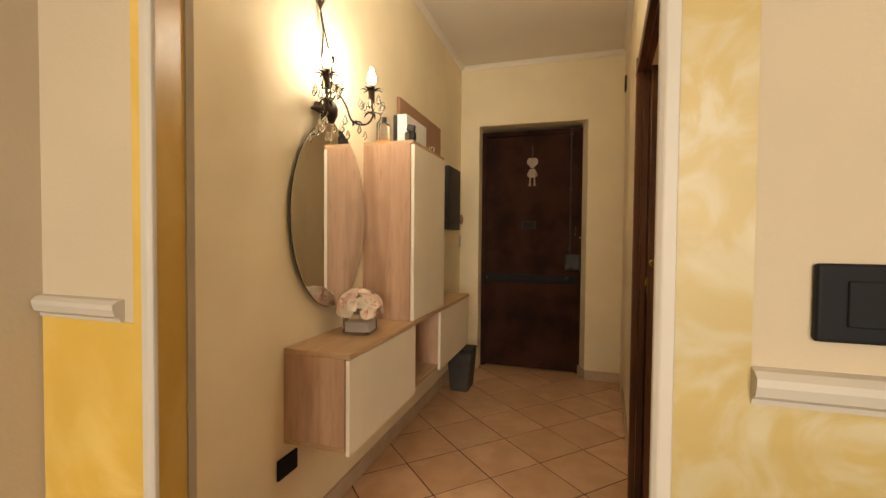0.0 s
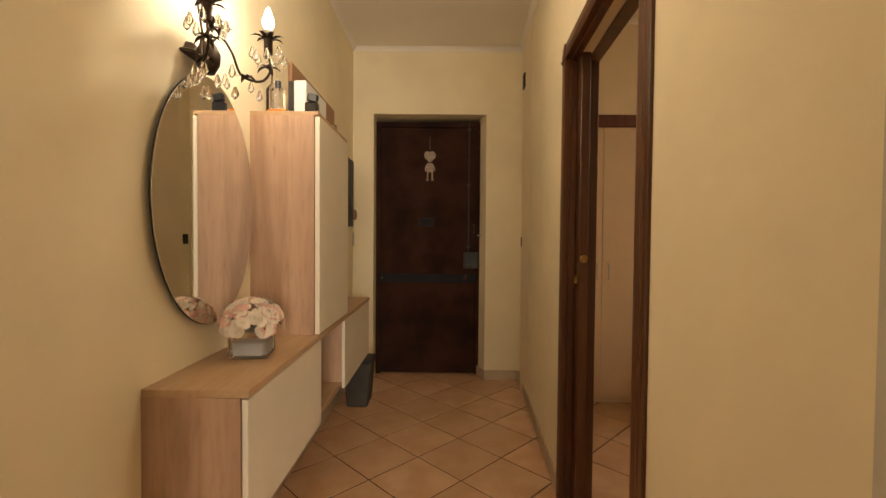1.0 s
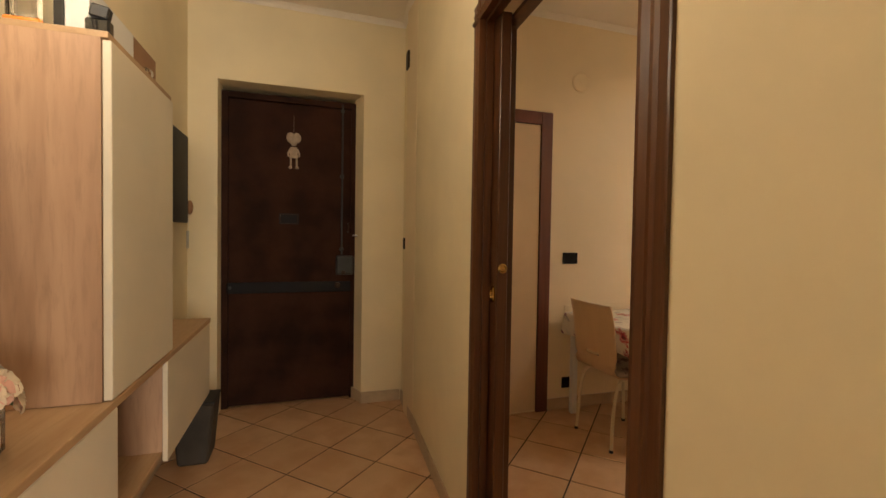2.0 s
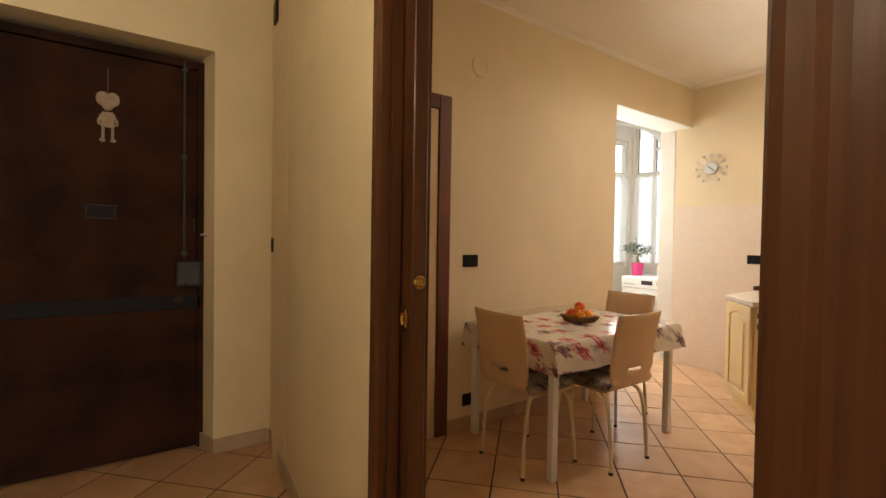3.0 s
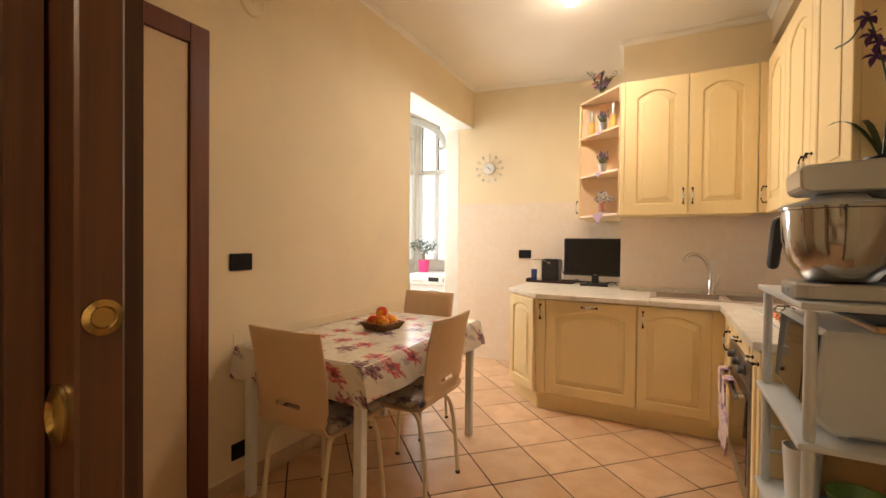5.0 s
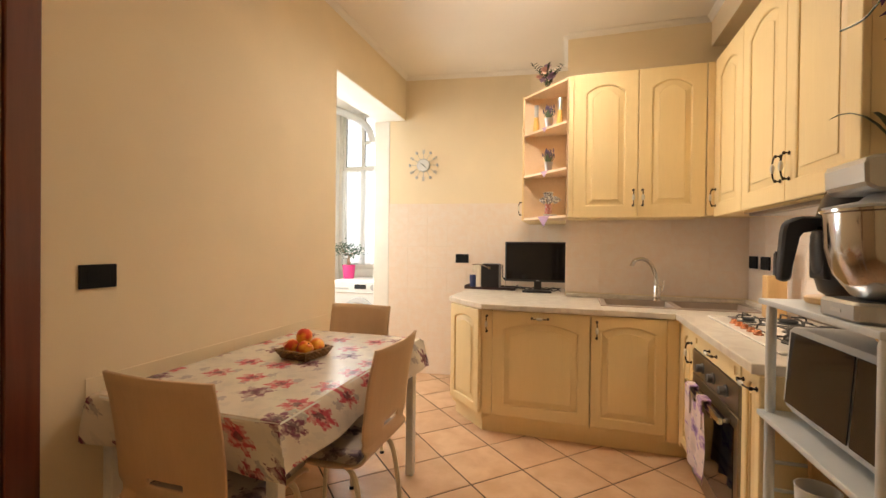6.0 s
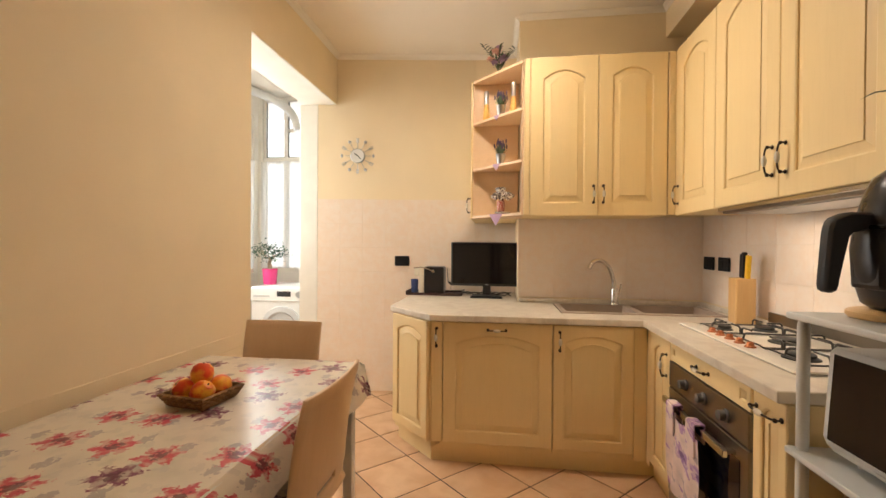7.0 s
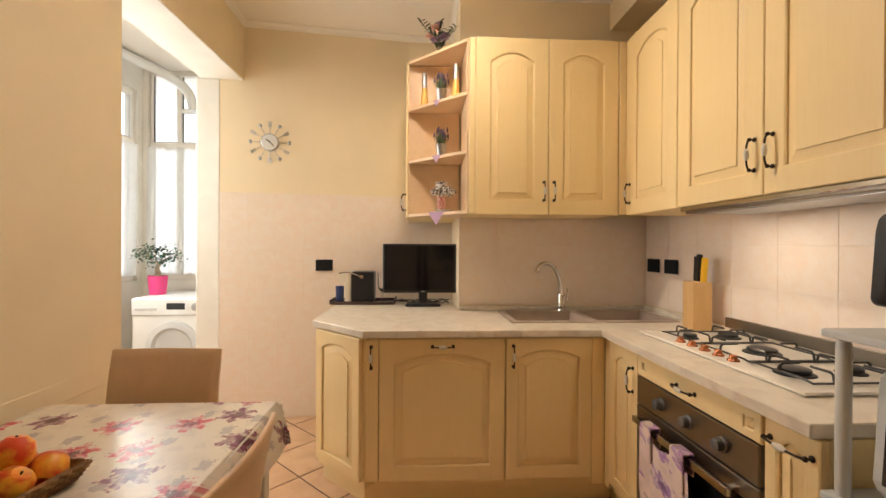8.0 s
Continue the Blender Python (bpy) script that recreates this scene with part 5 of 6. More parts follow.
part("bottom_strip", box(0.004, W - 0.004, -0.022, 0, 0.10, 0.14, 0.002), OVEN_STEEL, ov)

# tea towel with two tabs over the rail
bm = bmesh.new()
rows = []
for k in range(14):
    z = 0.555 - 0.31 * k / 13
    rows.append([bm.verts.new((0.145 + 0.29 * i / 12, -0.084 - 0.008 * math.sin(i * 1.3 + k * 0.3) * (0.3 + k / 14), z + 0.006 * math.sin(i))) for i in range(13)])
for a, b in zip(rows, rows[1:]):
    for i in range(12):
        bm.faces.new((a[i], a[i + 1], b[i + 1], b[i]))
tw = thing("tea_towel", "lilac flower-printed tea towel hung on the oven rail", "towel", (2.990, SY - 0.020, 0), 180)
part("cloth", bm, TOWEL, tw, "", True)
for x in (0.15, 0.345):
    tab = box(x, x + 0.075, -0.092, -0.086, 0.475, 0.60, 0.002)
    box(x, x + 0.075, -0.086, -0.052, 0.597, 0.603, 0, tab)
    box(x, x + 0.075, -0.056, -0.052, 0.53, 0.597, 0, tab)
    part("hanging_tab", tab, TOWEL, tw)

# gas hob
hob = thing("gas_hob", "white enamelled five-burner gas hob with black grates and copper knobs", "hob", (2.335, 1.075, TOPZ))
part("plate", box(0, 0.87, 0, 0.405, 0.0005, 0.012, 0.005), HOB_ENAMEL, hob)
part("back_strip", box(-0.14, 0.87, -0.026, -0.010, 0.028, 0.075, 0.002), OVEN_STEEL, hob, "brown steel splash strip")
for k in range(5):
    part("knob", moved(lathe([(0.020, 0), (0.019, 0.005), (0.013, 0.008), (0.012, 0.018), (0.009, 0.021), (0, 0.022)], None, 18), pose(0.33 + 0.075 * k, 0.355, 0.0122)), COPPER, hob, "copper-coloured knob", True)
for x, y, r in ((0.70, 0.27, 0.028), (0.70, 0.10, 0.040), (0.435, 0.165, 0.050), (0.175, 0.275, 0.045), (0.175, 0.09, 0.033)):
    bn = part("burner", lathe([(r * 1.25, 0), (r * 1.2, 0.004), (r * 0.85, 0.008), (r * 0.95, 0.010), (r * 0.95, 0.017), (r * 0.8, 0.021), (0, 0.022)], None, 28, (x, y, 0.0121)), IRON, hob, "black burner", True)
for x0, x1 in ((0.585, 0.815), (0.30, 0.575), (0.06, 0.29)):
    bm = bmesh.new()
    xm, z = (x0 + x1) / 2, 0.040
    for y in (0.025, 0.325):
        tube([(x0, y, 0.018), (x0 + 0.02, y, 0.022), (x1 - 0.02, y, 0.022), (x1, y, 0.018)], 0.0036, bm, 6)
    for x in (x0, x1):
        tube([(x, 0.025, 0.018), (x, 0.325, 0.018)], 0.0036, bm, 6)
    for y in (0.09, 0.26):
        for x, s in ((x0, 1), (x1, -1)):
            tube([(x, y, 0.018), (x + s * 0.004, y, z), (x + s * 0.012, y, z + 0.006), (x + s * 0.075, y, z + 0.006)], 0.0042, bm, 6)
    for y, s in ((0.025, 1), (0.325, -1)):
        tube([(xm, y, 0.022), (xm, y + s * 0.004, z), (xm, y + s * 0.012, z + 0.006), (xm, y + s * 0.065, z + 0.006)], 0.0042, bm, 6)
    part("grate", bm, GRATE, hob, "black iron pan support", True)

kb2 = thing("knife_block", "pale beech knife block with a black and a yellow knife", "knife block", (3.305, 1.135, TOPZ), 172)
part("block", box(-0.055, 0.055, -0.045, 0.045, 0, 0.235, 0.004), BEECH, kb2)
for x, mat_, h, tilt in ((-0.042, BLACK_PLASTIC, 0.125, 3), (-0.020, BLACK_PLASTIC, 0.135, 4), (0.026, YELLOW, 0.12, 8)):
    part("knife_handle", moved(box(-0.016, 0.016, -0.010, 0.010, 0.0, h, 0.006, None, 2), pose(x + 0.012, 0.01, 0.235, 0, tilt, 0)), mat_, kb2, "yellow handle" if mat_ is YELLOW else "black handle")

# wall units over the sink
UX, UY, U0, U1 = 3.60, 1.36, 1.450, 2.420
cab = unit("upper_cabinet", "cream two-door wall cabinet with arched panels", (UX + 0.022, 2.240, 0), -90, 0.842, U0, U1, 0.36)
part("filler_post", box(0.001, 0.033, -0.016, 0, U0, U1, 0.003), KITCHEN_FRONT, cab)
for a, c, hx in ((0.036, 0.441, 0.415), (0.445, 0.838, 0.472)):
    d = fitted_front(cab, a, c, U0 - 0.004, U1, 0.05, 0.084)
    bow_handle(d, hx, 1.575)
cab = unit("upper_cabinet", "narrow cream wall cabinet in the corner", (3.600, UY - 0.022, 0), 180, 0.484, U0 - 0.005, U1, 0.30)
part("filler_post", box(-0.021, 0.022, -0.016, 0.02, U0, U1, 0.003), KITCHEN_FRONT, cab)
part("corner_post", box(-0.021, -0.001, -0.0575, -0.0165, U0, U1, 0.003), KITCHEN_FRONT, cab)
d = fitted_front(cab, 0.025, 0.481, U0 - 0.006, U1, 0.05, 0.085)
bow_handle(d, 0.055, 1.56)
cab = unit("upper_cabinet", "cream two-door wall cabinet above the hob", (3.116, UY - 0.022, 0), 180, 0.99, U0 - 0.005, U1, 0.30)
for a, c, hx in ((0.003, 0.487, 0.452), (0.491, 0.987, 0.53)):
    d = fitted_front(cab, a, c, U0 - 0.006, U1, 0.05, 0.085)
    bow_handle(d, hx, 1.585, True, 0.105)
hd = thing("cooker_hood", "slim steel cooker hood under the wall cabinet", "hood", (3.10, UY - 0.03, 0), 180)
part("body", box(0.0, 0.97, 0, 0.29, 1.415, 1.4445, 0.004), OVEN_STEEL, hd)
part("front_lip", box(0.0, 0.97, -0.022, -0.0005, 1.425, 1.4435, 0.003), STEEL, hd)
part("filter", box(0.08, 0.89, 0.03, 0.26, 1.411, 1.4148), SILVER, hd)

# open corner shelf and the cupboard beside it
SHELVES = (1.450, 1.783, 2.108, 2.402)
sh = thing("corner_shelf", "peach-toned open corner shelf with slanted boards", "shelf", (0, 0, 1.45))
for z in SHELVES:
    part("shelf_board", prism([(3.618, 2.252), (3.945, 2.580), (3.972, 2.580), (3.972, 2.252)], "z", z - 1.45 - 0.0, z - 1.45 + 0.018, None, 0.002), SHELF_WOOD, sh)
part("back_board", box(3.973, 3.983, 2.262, 2.594, 0, 0.97), SHELF_WOOD, sh)
part("upright", box(3.948, 3.972, 2.581, 2.594, 0, 0.97, 0.002), KITCHEN_FRONT, sh)
part("side_board", box(3.622, 3.972, 2.2425, 2.2515, 0, 0.97), SHELF_WOOD, sh)
cab = unit("side_cabinet", "cream wall cabinet facing the table", (4.592, 2.576, 0), 180, 0.606, U0, U1, 0.31)
d = fitted_front(cab, 0.003, 0.603, U0, U1, 0.05, 0.075)
bow_handle(d, 0.559, 1.55)


def plant_pot(at):
    ob = thing("lavender_pot", "small silver pot of artificial lavender on the shelf", "plant", at, group="pots on the shelf")
    part("pot", lathe([(0.022, 0), (0.032, 0.068), (0.034, 0.070), (0.030, 0.070), (0.028, 0.06), (0, 0.06)], None, 18), SILVER, ob, "", True)
    bm, bp = bmesh.new(), bmesh.new()
    pr = random.Random(9)
    for k in range(60):
        a, r = math.tau * pr.random(), 0.036 * pr.random()
        tip = (math.cos(a) * (r + 0.018), math.sin(a) * (r + 0.018), 0.095 + 0.060 * pr.random())
        leaf(bm, (math.cos(a) * r * 0.4, math.sin(a) * r * 0.4, 0.058), tip, 0.011, 0.0, 3)
        if k % 3 == 0:
            ball((tip[0] * 0.8, tip[1] * 0.8, tip[2] + 0.008), 0.0062, bp, (0.8, 0.8, 2.8), 6, 5)
    part("foliage", bm, GREY_GREEN, ob)
    part("flowers", bp, LAVENDER, ob, "lavender spikes")


def mill(at):
    ob = thing("pepper_mill", "tall amber mill with a steel top", "mill", at, group="mills on the shelf")
    part("body", lathe([(0.026, 0), (0.025, 0.012), (0.018, 0.085), (0.0165, 0.108)], None, 18), MILL_WOOD, ob, "", True)
    part("cap", lathe([(0.0155, 0.1085), (0.0155, 0.196), (0.012, 0.202), (0, 0.203)], None, 18), SILVER, ob, "", True)


mill((3.895, 2.485, 2.127))
mill((3.745, 2.305, 2.127))
plant_pot((3.805, 2.385, 2.127))
plant_pot((3.805, 2.385, 1.802))
ct = thing("cup_tree", "patterned espresso cups stacked on a wire stand", "cups", (3.80, 2.37, 1.4685))
part("saucer", lathe([(0.030, 0), (0.034, 0.004), (0.052, 0.012), (0.052, 0.015), (0.030, 0.008), (0, 0.008)], None, 24), PORCELAIN, ct, "patterned saucer", True)
part("stand", lathe([(0.030, 0.0085), (0.028, 0.013), (0.005, 0.018), (0.004, 0.175), (0.008, 0.180), (0, 0.186)], None, 16), BRONZE, ct, "", True)
cup_paint = plain("patterned_porcelain", (0.80, 0.76, 0.70), 0.2, vary=0.1, bump=0.0)
nt = cup_paint.node_tree
spots = ramp(nt, noise_tex(nt, coords(nt), 110, 2), 0.50, 0.56)
bs0 = nt.nodes["Principled BSDF"]
link(nt, mixed(nt, spots, (0.80, 0.76, 0.70), (0.06, 0.04, 0.05)), bs0.inputs["Base Color"])
jar_paint = marbled("red_patterned_glaze", (0.45, 0.05, 0.03), (0.75, 0.62, 0.50), 60.0, 0.25, 0.3)
for k in range(9):
    a = math.tau * k / 6 + 0.2
    bm = lathe([(0.014, 0), (0.024, 0.024), (0.027, 0.038), (0.024, 0.038), (0.013, 0.006), (0, 0.005)], None, 14)
    r, z, tip = (0.040, 0.105, 35) if k < 6 else (0.018, 0.142, 12)
    moved(bm, pose(r * math.cos(a), r * math.sin(a), z, tip, 0, math.degrees(a) + 90))
    part("cup", bm, cup_paint, ct, "white cup with a dark pattern", True)
part("mug", lathe([(0.020, 0), (0.026, 0.012), (0.025, 0.070), (0.021, 0.072), (0.020, 0.008), (0, 0.008)], None, 16, (-0.012, 0.012, 0.0185)), jar_paint, ct, "small red patterned jar", True)
for z, s in ((1.468, 0.078), (1.801, 0.045), (2.126, 0.035)):
    bm = prism([(-s * 0.8, 0), (s * 0.8, 0), (0, -s)], "y", -0.0025, 0)
    box(-s * 0.8, s * 0.8, 0, 0.05, -0.0, 0.0025, 0, bm)
    ob = solo("doily", bm, LILAC, "lilac checked doily hanging over the shelf edge", "doily")
    ob.matrix_world = pose(3.780, 2.413, z + 0.0006, 0, 0, -135)

# flower spray on top of the shelf
fs = thing("flower_spray", "artificial posy of mauve roses and green sprigs", "flowers", (3.84, 2.40, 2.4205))
fr = random.Random(21)
for k in range(7):
    a = math.tau * k / 7 + 0.5
    out, h = 0.06 + 0.05 * fr.random(), 0.10 + 0.14 * fr.random()
    path = spline([(0, 0, 0.0), (out * 0.4 * math.cos(a), out * 0.4 * math.sin(a), h * 0.55), (out * math.cos(a), out * math.sin(a), h)], 5)
    bm = tube(path, 0.0022, None, 5, 0.5)
    for q, p in enumerate(path[3:]):
        for w in (-1, 1):
            d = Vector((math.cos(a + w * 1.3 + 0.3 * q), math.sin(a + w * 1.3 + 0.3 * q), 0.55))
            leaf(bm, p, p + d * (0.026 + 0.014 * fr.random()), 0.013, 0.003, 3)
    part("sprig", bm, DARK_LEAF if k % 2 else GREY_GREEN, fs)
for k, (x, y, h, size) in enumerate(((-0.045, 0.02, 0.125, 1.25), (-0.02, -0.035, 0.095, 1.1), (-0.055, -0.02, 0.065, 1.0), (-0.04, 0.055, 0.080, 1.0), (-0.02, 0.0, 0.165, 0.9), (-0.07, 0.03, 0.045, 0.9))):
    bm = bmesh.new()
    c = Vector((x, y, h))
    for ring, count, rr, up in ((0, 4, 0.010, 0.028), (1, 6, 0.022, 0.022), (2, 8, 0.034, 0.008)):
        for q in range(count):
            b = math.tau * q / count + 0.5 * ring + k
            leaf(bm, c, c + size * Vector((up * -0.6 + rr * 0.5 * math.cos(b), rr * math.sin(b), up * 0.5 + rr * 0.85 * math.cos(b))), 0.030 * size, 0.006, 3)
    part("rose", bm, LILAC if k % 3 else PINK_PETAL, fs, "mauve cloth rose" if k % 3 else "blush cloth rose", True)

# monitor, coffee machine and tray
tv = thing("monitor", "small black flat television on the worktop", "television", (4.20, 2.485, TOPZ), -90)
part("case", box(-0.275, 0.275, 0, 0.035, 0.085, 0.42, 0.005), BLACK_PLASTIC, tv)
part("screen", box(-0.263, 0.263, -0.0015, -0.0002, 0.103, 0.408), BLACK_GLASS, tv, "glossy dark screen")
part("badge", box(-0.012, 0.012, -0.002, -0.0002, 0.092, 0.098), SILVER, tv)
part("neck", box(-0.03, 0.03, 0.008, 0.03, 0.02, 0.10, 0.003), BLACK_PLASTIC, tv)
part("foot", prism([(-0.12, -0.08), (0.12, -0.08), (0.10, 0.09), (-0.10, 0.09)], "z", 0, 0.016, None, 0.005), BLACK_PLASTIC, tv)
for k in range(3):
    pts = [(4.26 + 0.03 * math.sin(2.1 * q + k), 2.30 + 0.055 * q, TOPZ + 0.006 + 0.028 * abs(math.sin(1.3 * q + k))) for q in range(8)]
    solo("cable", tube(spline(pts, 4), 0.0035, None, 6), BLACK_PLASTIC, "loose black cable behind the television", "cable", smooth=True)
try_ = thing("serving_tray", "dark brown plastic tray on the worktop", "tray", (4.34, 2.90, TOPZ))
part("base", box(-0.11, 0.11, -0.215, 0.215, 0, 0.008, 0.003), TRAY, try_)
for s in (-1, 1):
    part("rim", box(-0.115, 0.115, s * 0.218 - 0.006, s * 0.218 + 0.006, 0.0005, 0.035, 0.004), TRAY, try_)
    part("rim", box(s * 0.113 - 0.005, s * 0.113 + 0.005, -0.211, 0.211, 0.0005, 0.022, 0.004), TRAY, try_)
cm = thing("coffee_machine", "black and cream capsule coffee machine on the tray", "coffee machine", (4.35, 2.95, TOPZ + 0.0085), -90)
part("body", box(-0.04, 0.12, -0.06, 0.10, 0, 0.215, 0.018, None, 3), BLACK_PLASTIC, cm)
part("front", box(-0.085, -0.0405, -0.055, 0.095, 0, 0.215, 0.010, None, 2), CREAM_LACQUER, cm, "cream front column")
part("spout", box(-0.125, -0.0855, -0.03, 0.05, 0.135, 0.20, 0.008), CREAM_LACQUER, cm)
part("lever", tube(spline([(-0.12, -0.062, 0.205), (-0.05, -0.066, 0.21), (0.03, -0.066, 0.18)], 5), 0.005), CHROME, cm, "", True)
part("hinge", moved(lathe([(0.014, 0), (0.013, 0.006), (0, 0.007)], None, 14), pose(0.035, -0.0605, 0.178, 90)), CHROME, cm, "", True)
part("cup", lathe([(0.026, 0), (0.030, 0.11), (0.027, 0.11), (0.024, 0.004), (0, 0.004)], None, 16, (-0.125, -0.01, 0)), BLUE, cm, "dark blue beaker", True)
fl2 = thing("drinking_glass", "tall clear stemmed glass beside the coffee machine", "glass", (4.31, 2.775, TOPZ + 0.0085))
part("glass", lathe([(0.03, 0), (0.004, 0.006), (0.004, 0.06), (0.024, 0.10), (0.030, 0.21), (0.0285, 0.21), (0.022, 0.105), (0.0, 0.07)], None, 18), CLEAR, fl2, "", True)

# wall clock with spoons and forks
ck = thing("wall_clock", "wall clock with a steel face ringed by spoons and forks", "clock", (BACK_X - 0.131, 3.606, 2.022), -82.6)
part("face", moved(lathe([(0.062, 0), (0.062, 0.018), (0.056, 0.022), (0, 0.022)], None, 36), pose(0, 0, 0, 90)), SILVER, ck, "brushed steel face", True)
part("dial", moved(lathe([(0.056, 0.0224), (0.056, 0.0234), (0, 0.0234)], None, 36), pose(0, 0, 0, 90)), WHITE_PLASTIC, ck, "pale dial")
for k in range(12):
    a = math.tau * k / 12
    u = Vector((math.sin(a), 0, math.cos(a)))
    bm = tube([u * 0.055 + Vector((0, -0.010, 0)), u * 0.118 + Vector((0, -0.010, 0))], 0.0020, None, 6)
    if k % 2:
        ball(u * 0.136 + Vector((0, -0.010, 0)), 0.016, bm, (0.85, 0.35, 0.85) if k % 3 else (0.7, 0.35, 1.0), 10, 6)
    else:
        w = Vector((u.z, 0, -u.x))
        tube([u * 0.118 + Vector((0, -0.010, 0)) - w * 0.010, u * 0.118 + Vector((0, -0.010, 0)) + w * 0.010], 0.003, bm, 6)
        for s in (-1, 0, 1):
            tube([u * 0.118 + w * s * 0.009 + Vector((0, -0.010, 0)), u * 0.152 + w * s * 0.009 + Vector((0, -0.010, 0))], 0.0022, bm, 6)
    part("fork" if k % 2 == 0 else "spoon", bm, SILVER, ck, "", True)
for a, r, w in ((-0.95, 0.030, 0.004), (2.35, 0.042, 0.003)):
    bm = box(-w, w, -0.026, -0.0245, -0.008, r)
    part("clock_hand", moved(bm, Matrix.Rotation(a, 4, "Y")), BLACK_PLASTIC, ck)

# ceiling lamp
cl = thing("ceiling_lamp", "round opal glass ceiling lamp, lit", "lamp", (3.085, 2.50, CEIL))
part("canopy", lathe([(0.058, -0.014), (0.070, -0.020), (0.078, -0.012), (0.078, 0)], None, 28), BRASS, cl, "brass ring", True)
part("globe", lathe([(0, -0.088), (0.022, -0.084), (0.042, -0.072), (0.056, -0.050), (0.060, -0.030), (0.057, -0.0145)], None, 28), GLOBE, cl, "glowing opal glass", True)

# out-of-view fixture made up to go with the hall's fill light
hl = thing("ceiling_lamp", "made-up ceiling lamp, out of view, to brighten the hall", "lamp", (-0.34, 2.02, CEIL))
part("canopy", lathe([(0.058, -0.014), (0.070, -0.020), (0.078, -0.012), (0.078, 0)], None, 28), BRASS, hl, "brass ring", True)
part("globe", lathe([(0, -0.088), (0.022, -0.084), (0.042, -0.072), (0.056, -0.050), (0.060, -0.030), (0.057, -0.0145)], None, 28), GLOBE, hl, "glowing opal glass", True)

# ---- the trolley and what it carries ----
tr = thing("kitchen_trolley", "white plastic three-tier kitchen trolley with round posts", "trolley", (1.862, 1.372, 0))
HX, HY = 0.297, 0.238
for z in (1.063, 0.700, 0.340):
    part("shelf", box(-HX, HX, -HY, HY, z + 0.004, z + 0.022, 0.005, None, 2), TROLLEY_GREY, tr)
    if z < 1.0:
        part("lip", box(-HX + 0.01, HX - 0.01, -HY + 0.002, -HY + 0.010, z + 0.0222, z + 0.05, 0.002), TROLLEY_GREY, tr)
for sx in (-1, 1):
    for sy in (-1, 1):
        for a, c in ((0.03, 0.3395), (0.3625, 0.6995), (0.7225, 1.0625)):
            part("post", lathe([(0.012, a), (0.0145, a + 0.012), (0.0145, c - 0.012), (0.012, c)], None, 18, (sx * (HX - 0.028), sy * (HY - 0.028), 0)), TROLLEY_GREY, tr, "", True)
        part("castor", lathe([(0.012, 0), (0.018, 0.006), (0.018, 0.022), (0.012, 0.0295)], None, 14, (sx * (HX - 0.028), sy * (HY - 0.028), 0)), GREY_PLASTIC, tr, "", True)
for z in (0.47, 0.56):
    part("side_rail", tube([(HX - 0.02, -HY + 0.045, z), (HX - 0.02, HY - 0.045, z)], 0.006), TROLLEY_GREY, tr)

mw = thing("microwave", "white microwave oven with a dark glass front", "microwave", (1.85, 1.36, 0.7225))
bm = prism([(-0.19, 0.012), (0.17, 0.012), (0.205, 0.05), (0.19, 0.285), (-0.19, 0.285)], "x", -0.225, 0.245, None, 0.012)
part("body", bm, TROLLEY_GREY, mw)
bm = prism([(0.2075, 0.06), (0.2105, 0.06), (0.1960, 0.272), (0.1930, 0.272)], "x", -0.10, 0.212)
part("door_glass", bm, BLACK_GLASS, mw, "dark tinted glass")
bm = prism([(0.2075, 0.06), (0.2105, 0.06), (0.1960, 0.272), (0.1930, 0.272)], "x", -0.215, -0.112)
part("control_panel", bm, BLACK_GLASS, mw, "dark control panel")
part("badge", prism([(0.1985, 0.040), (0.2003, 0.040), (0.2053, 0.046), (0.2035, 0.046)], "x", 0.03, 0.085), GREY_PLASTIC, mw)
for sx in (-1, 1):
    for sy in (-1, 1):
        part("foot", lathe([(0.014, 0), (0.014, 0.0125)], None, 12, (sx * 0.19, sy * 0.14, 0)), GREY_PLASTIC, mw)
solo("wooden_board", box(-0.16, 0.10, -0.14, 0.12, 0, 0.016, 0.004), BEECH, "flat wooden board lying on the microwave", "board", (1.80, 1.32, 1.0085))
solo("magazine", box(-0.14, 0.14, -0.11, 0.11, 0, 0.006, 0.001), SATIN_BLACK, "dark magazine on the wooden board", "magazine", (1.80, 1.34, 1.0255), 4)

mx = thing("stand_mixer", "silver stand mixer with a polished steel bowl", "mixer", (1.715, 1.36, 1.0855))
part("base", prism([(-0.09, -0.17), (0.09, -0.17), (0.09, 0.215), (0.072, 0.250), (-0.072, 0.250), (-0.09, 0.215)], "z", 0, 0.046, None, 0.007), SILVER, mx)
part("column", prism([(-0.17, 0.0465), (-0.03, 0.0465), (-0.05, 0.287), (-0.16, 0.287)], "x", -0.06, 0.06, None, 0.012), SILVER, mx)
hdp = part("head", prism([(-0.175, 0.2875), (0.222, 0.2875), (0.240, 0.300), (0.242, 0.352), (0.232, 0.362), (-0.175, 0.382)], "x", -0.082, 0.082, None, 0.006), SILVER, mx, "long silver motor head")
part("top_cover", prism([(-0.15, 0.3855), (0.10, 0.373), (0.06, 0.388), (-0.13, 0.398)], "x", -0.055, 0.055, None, 0.003), BLACK_PLASTIC, hdp)
part("tilt_knob", moved(lathe([(0.020, 0), (0.020, 0.010), (0.015, 0.015), (0, 0.016)], None, 20), pose(0.0785, -0.10, 0.335, 0, 90, 0)), BLACK_PLASTIC, hdp, "black side knob", True)
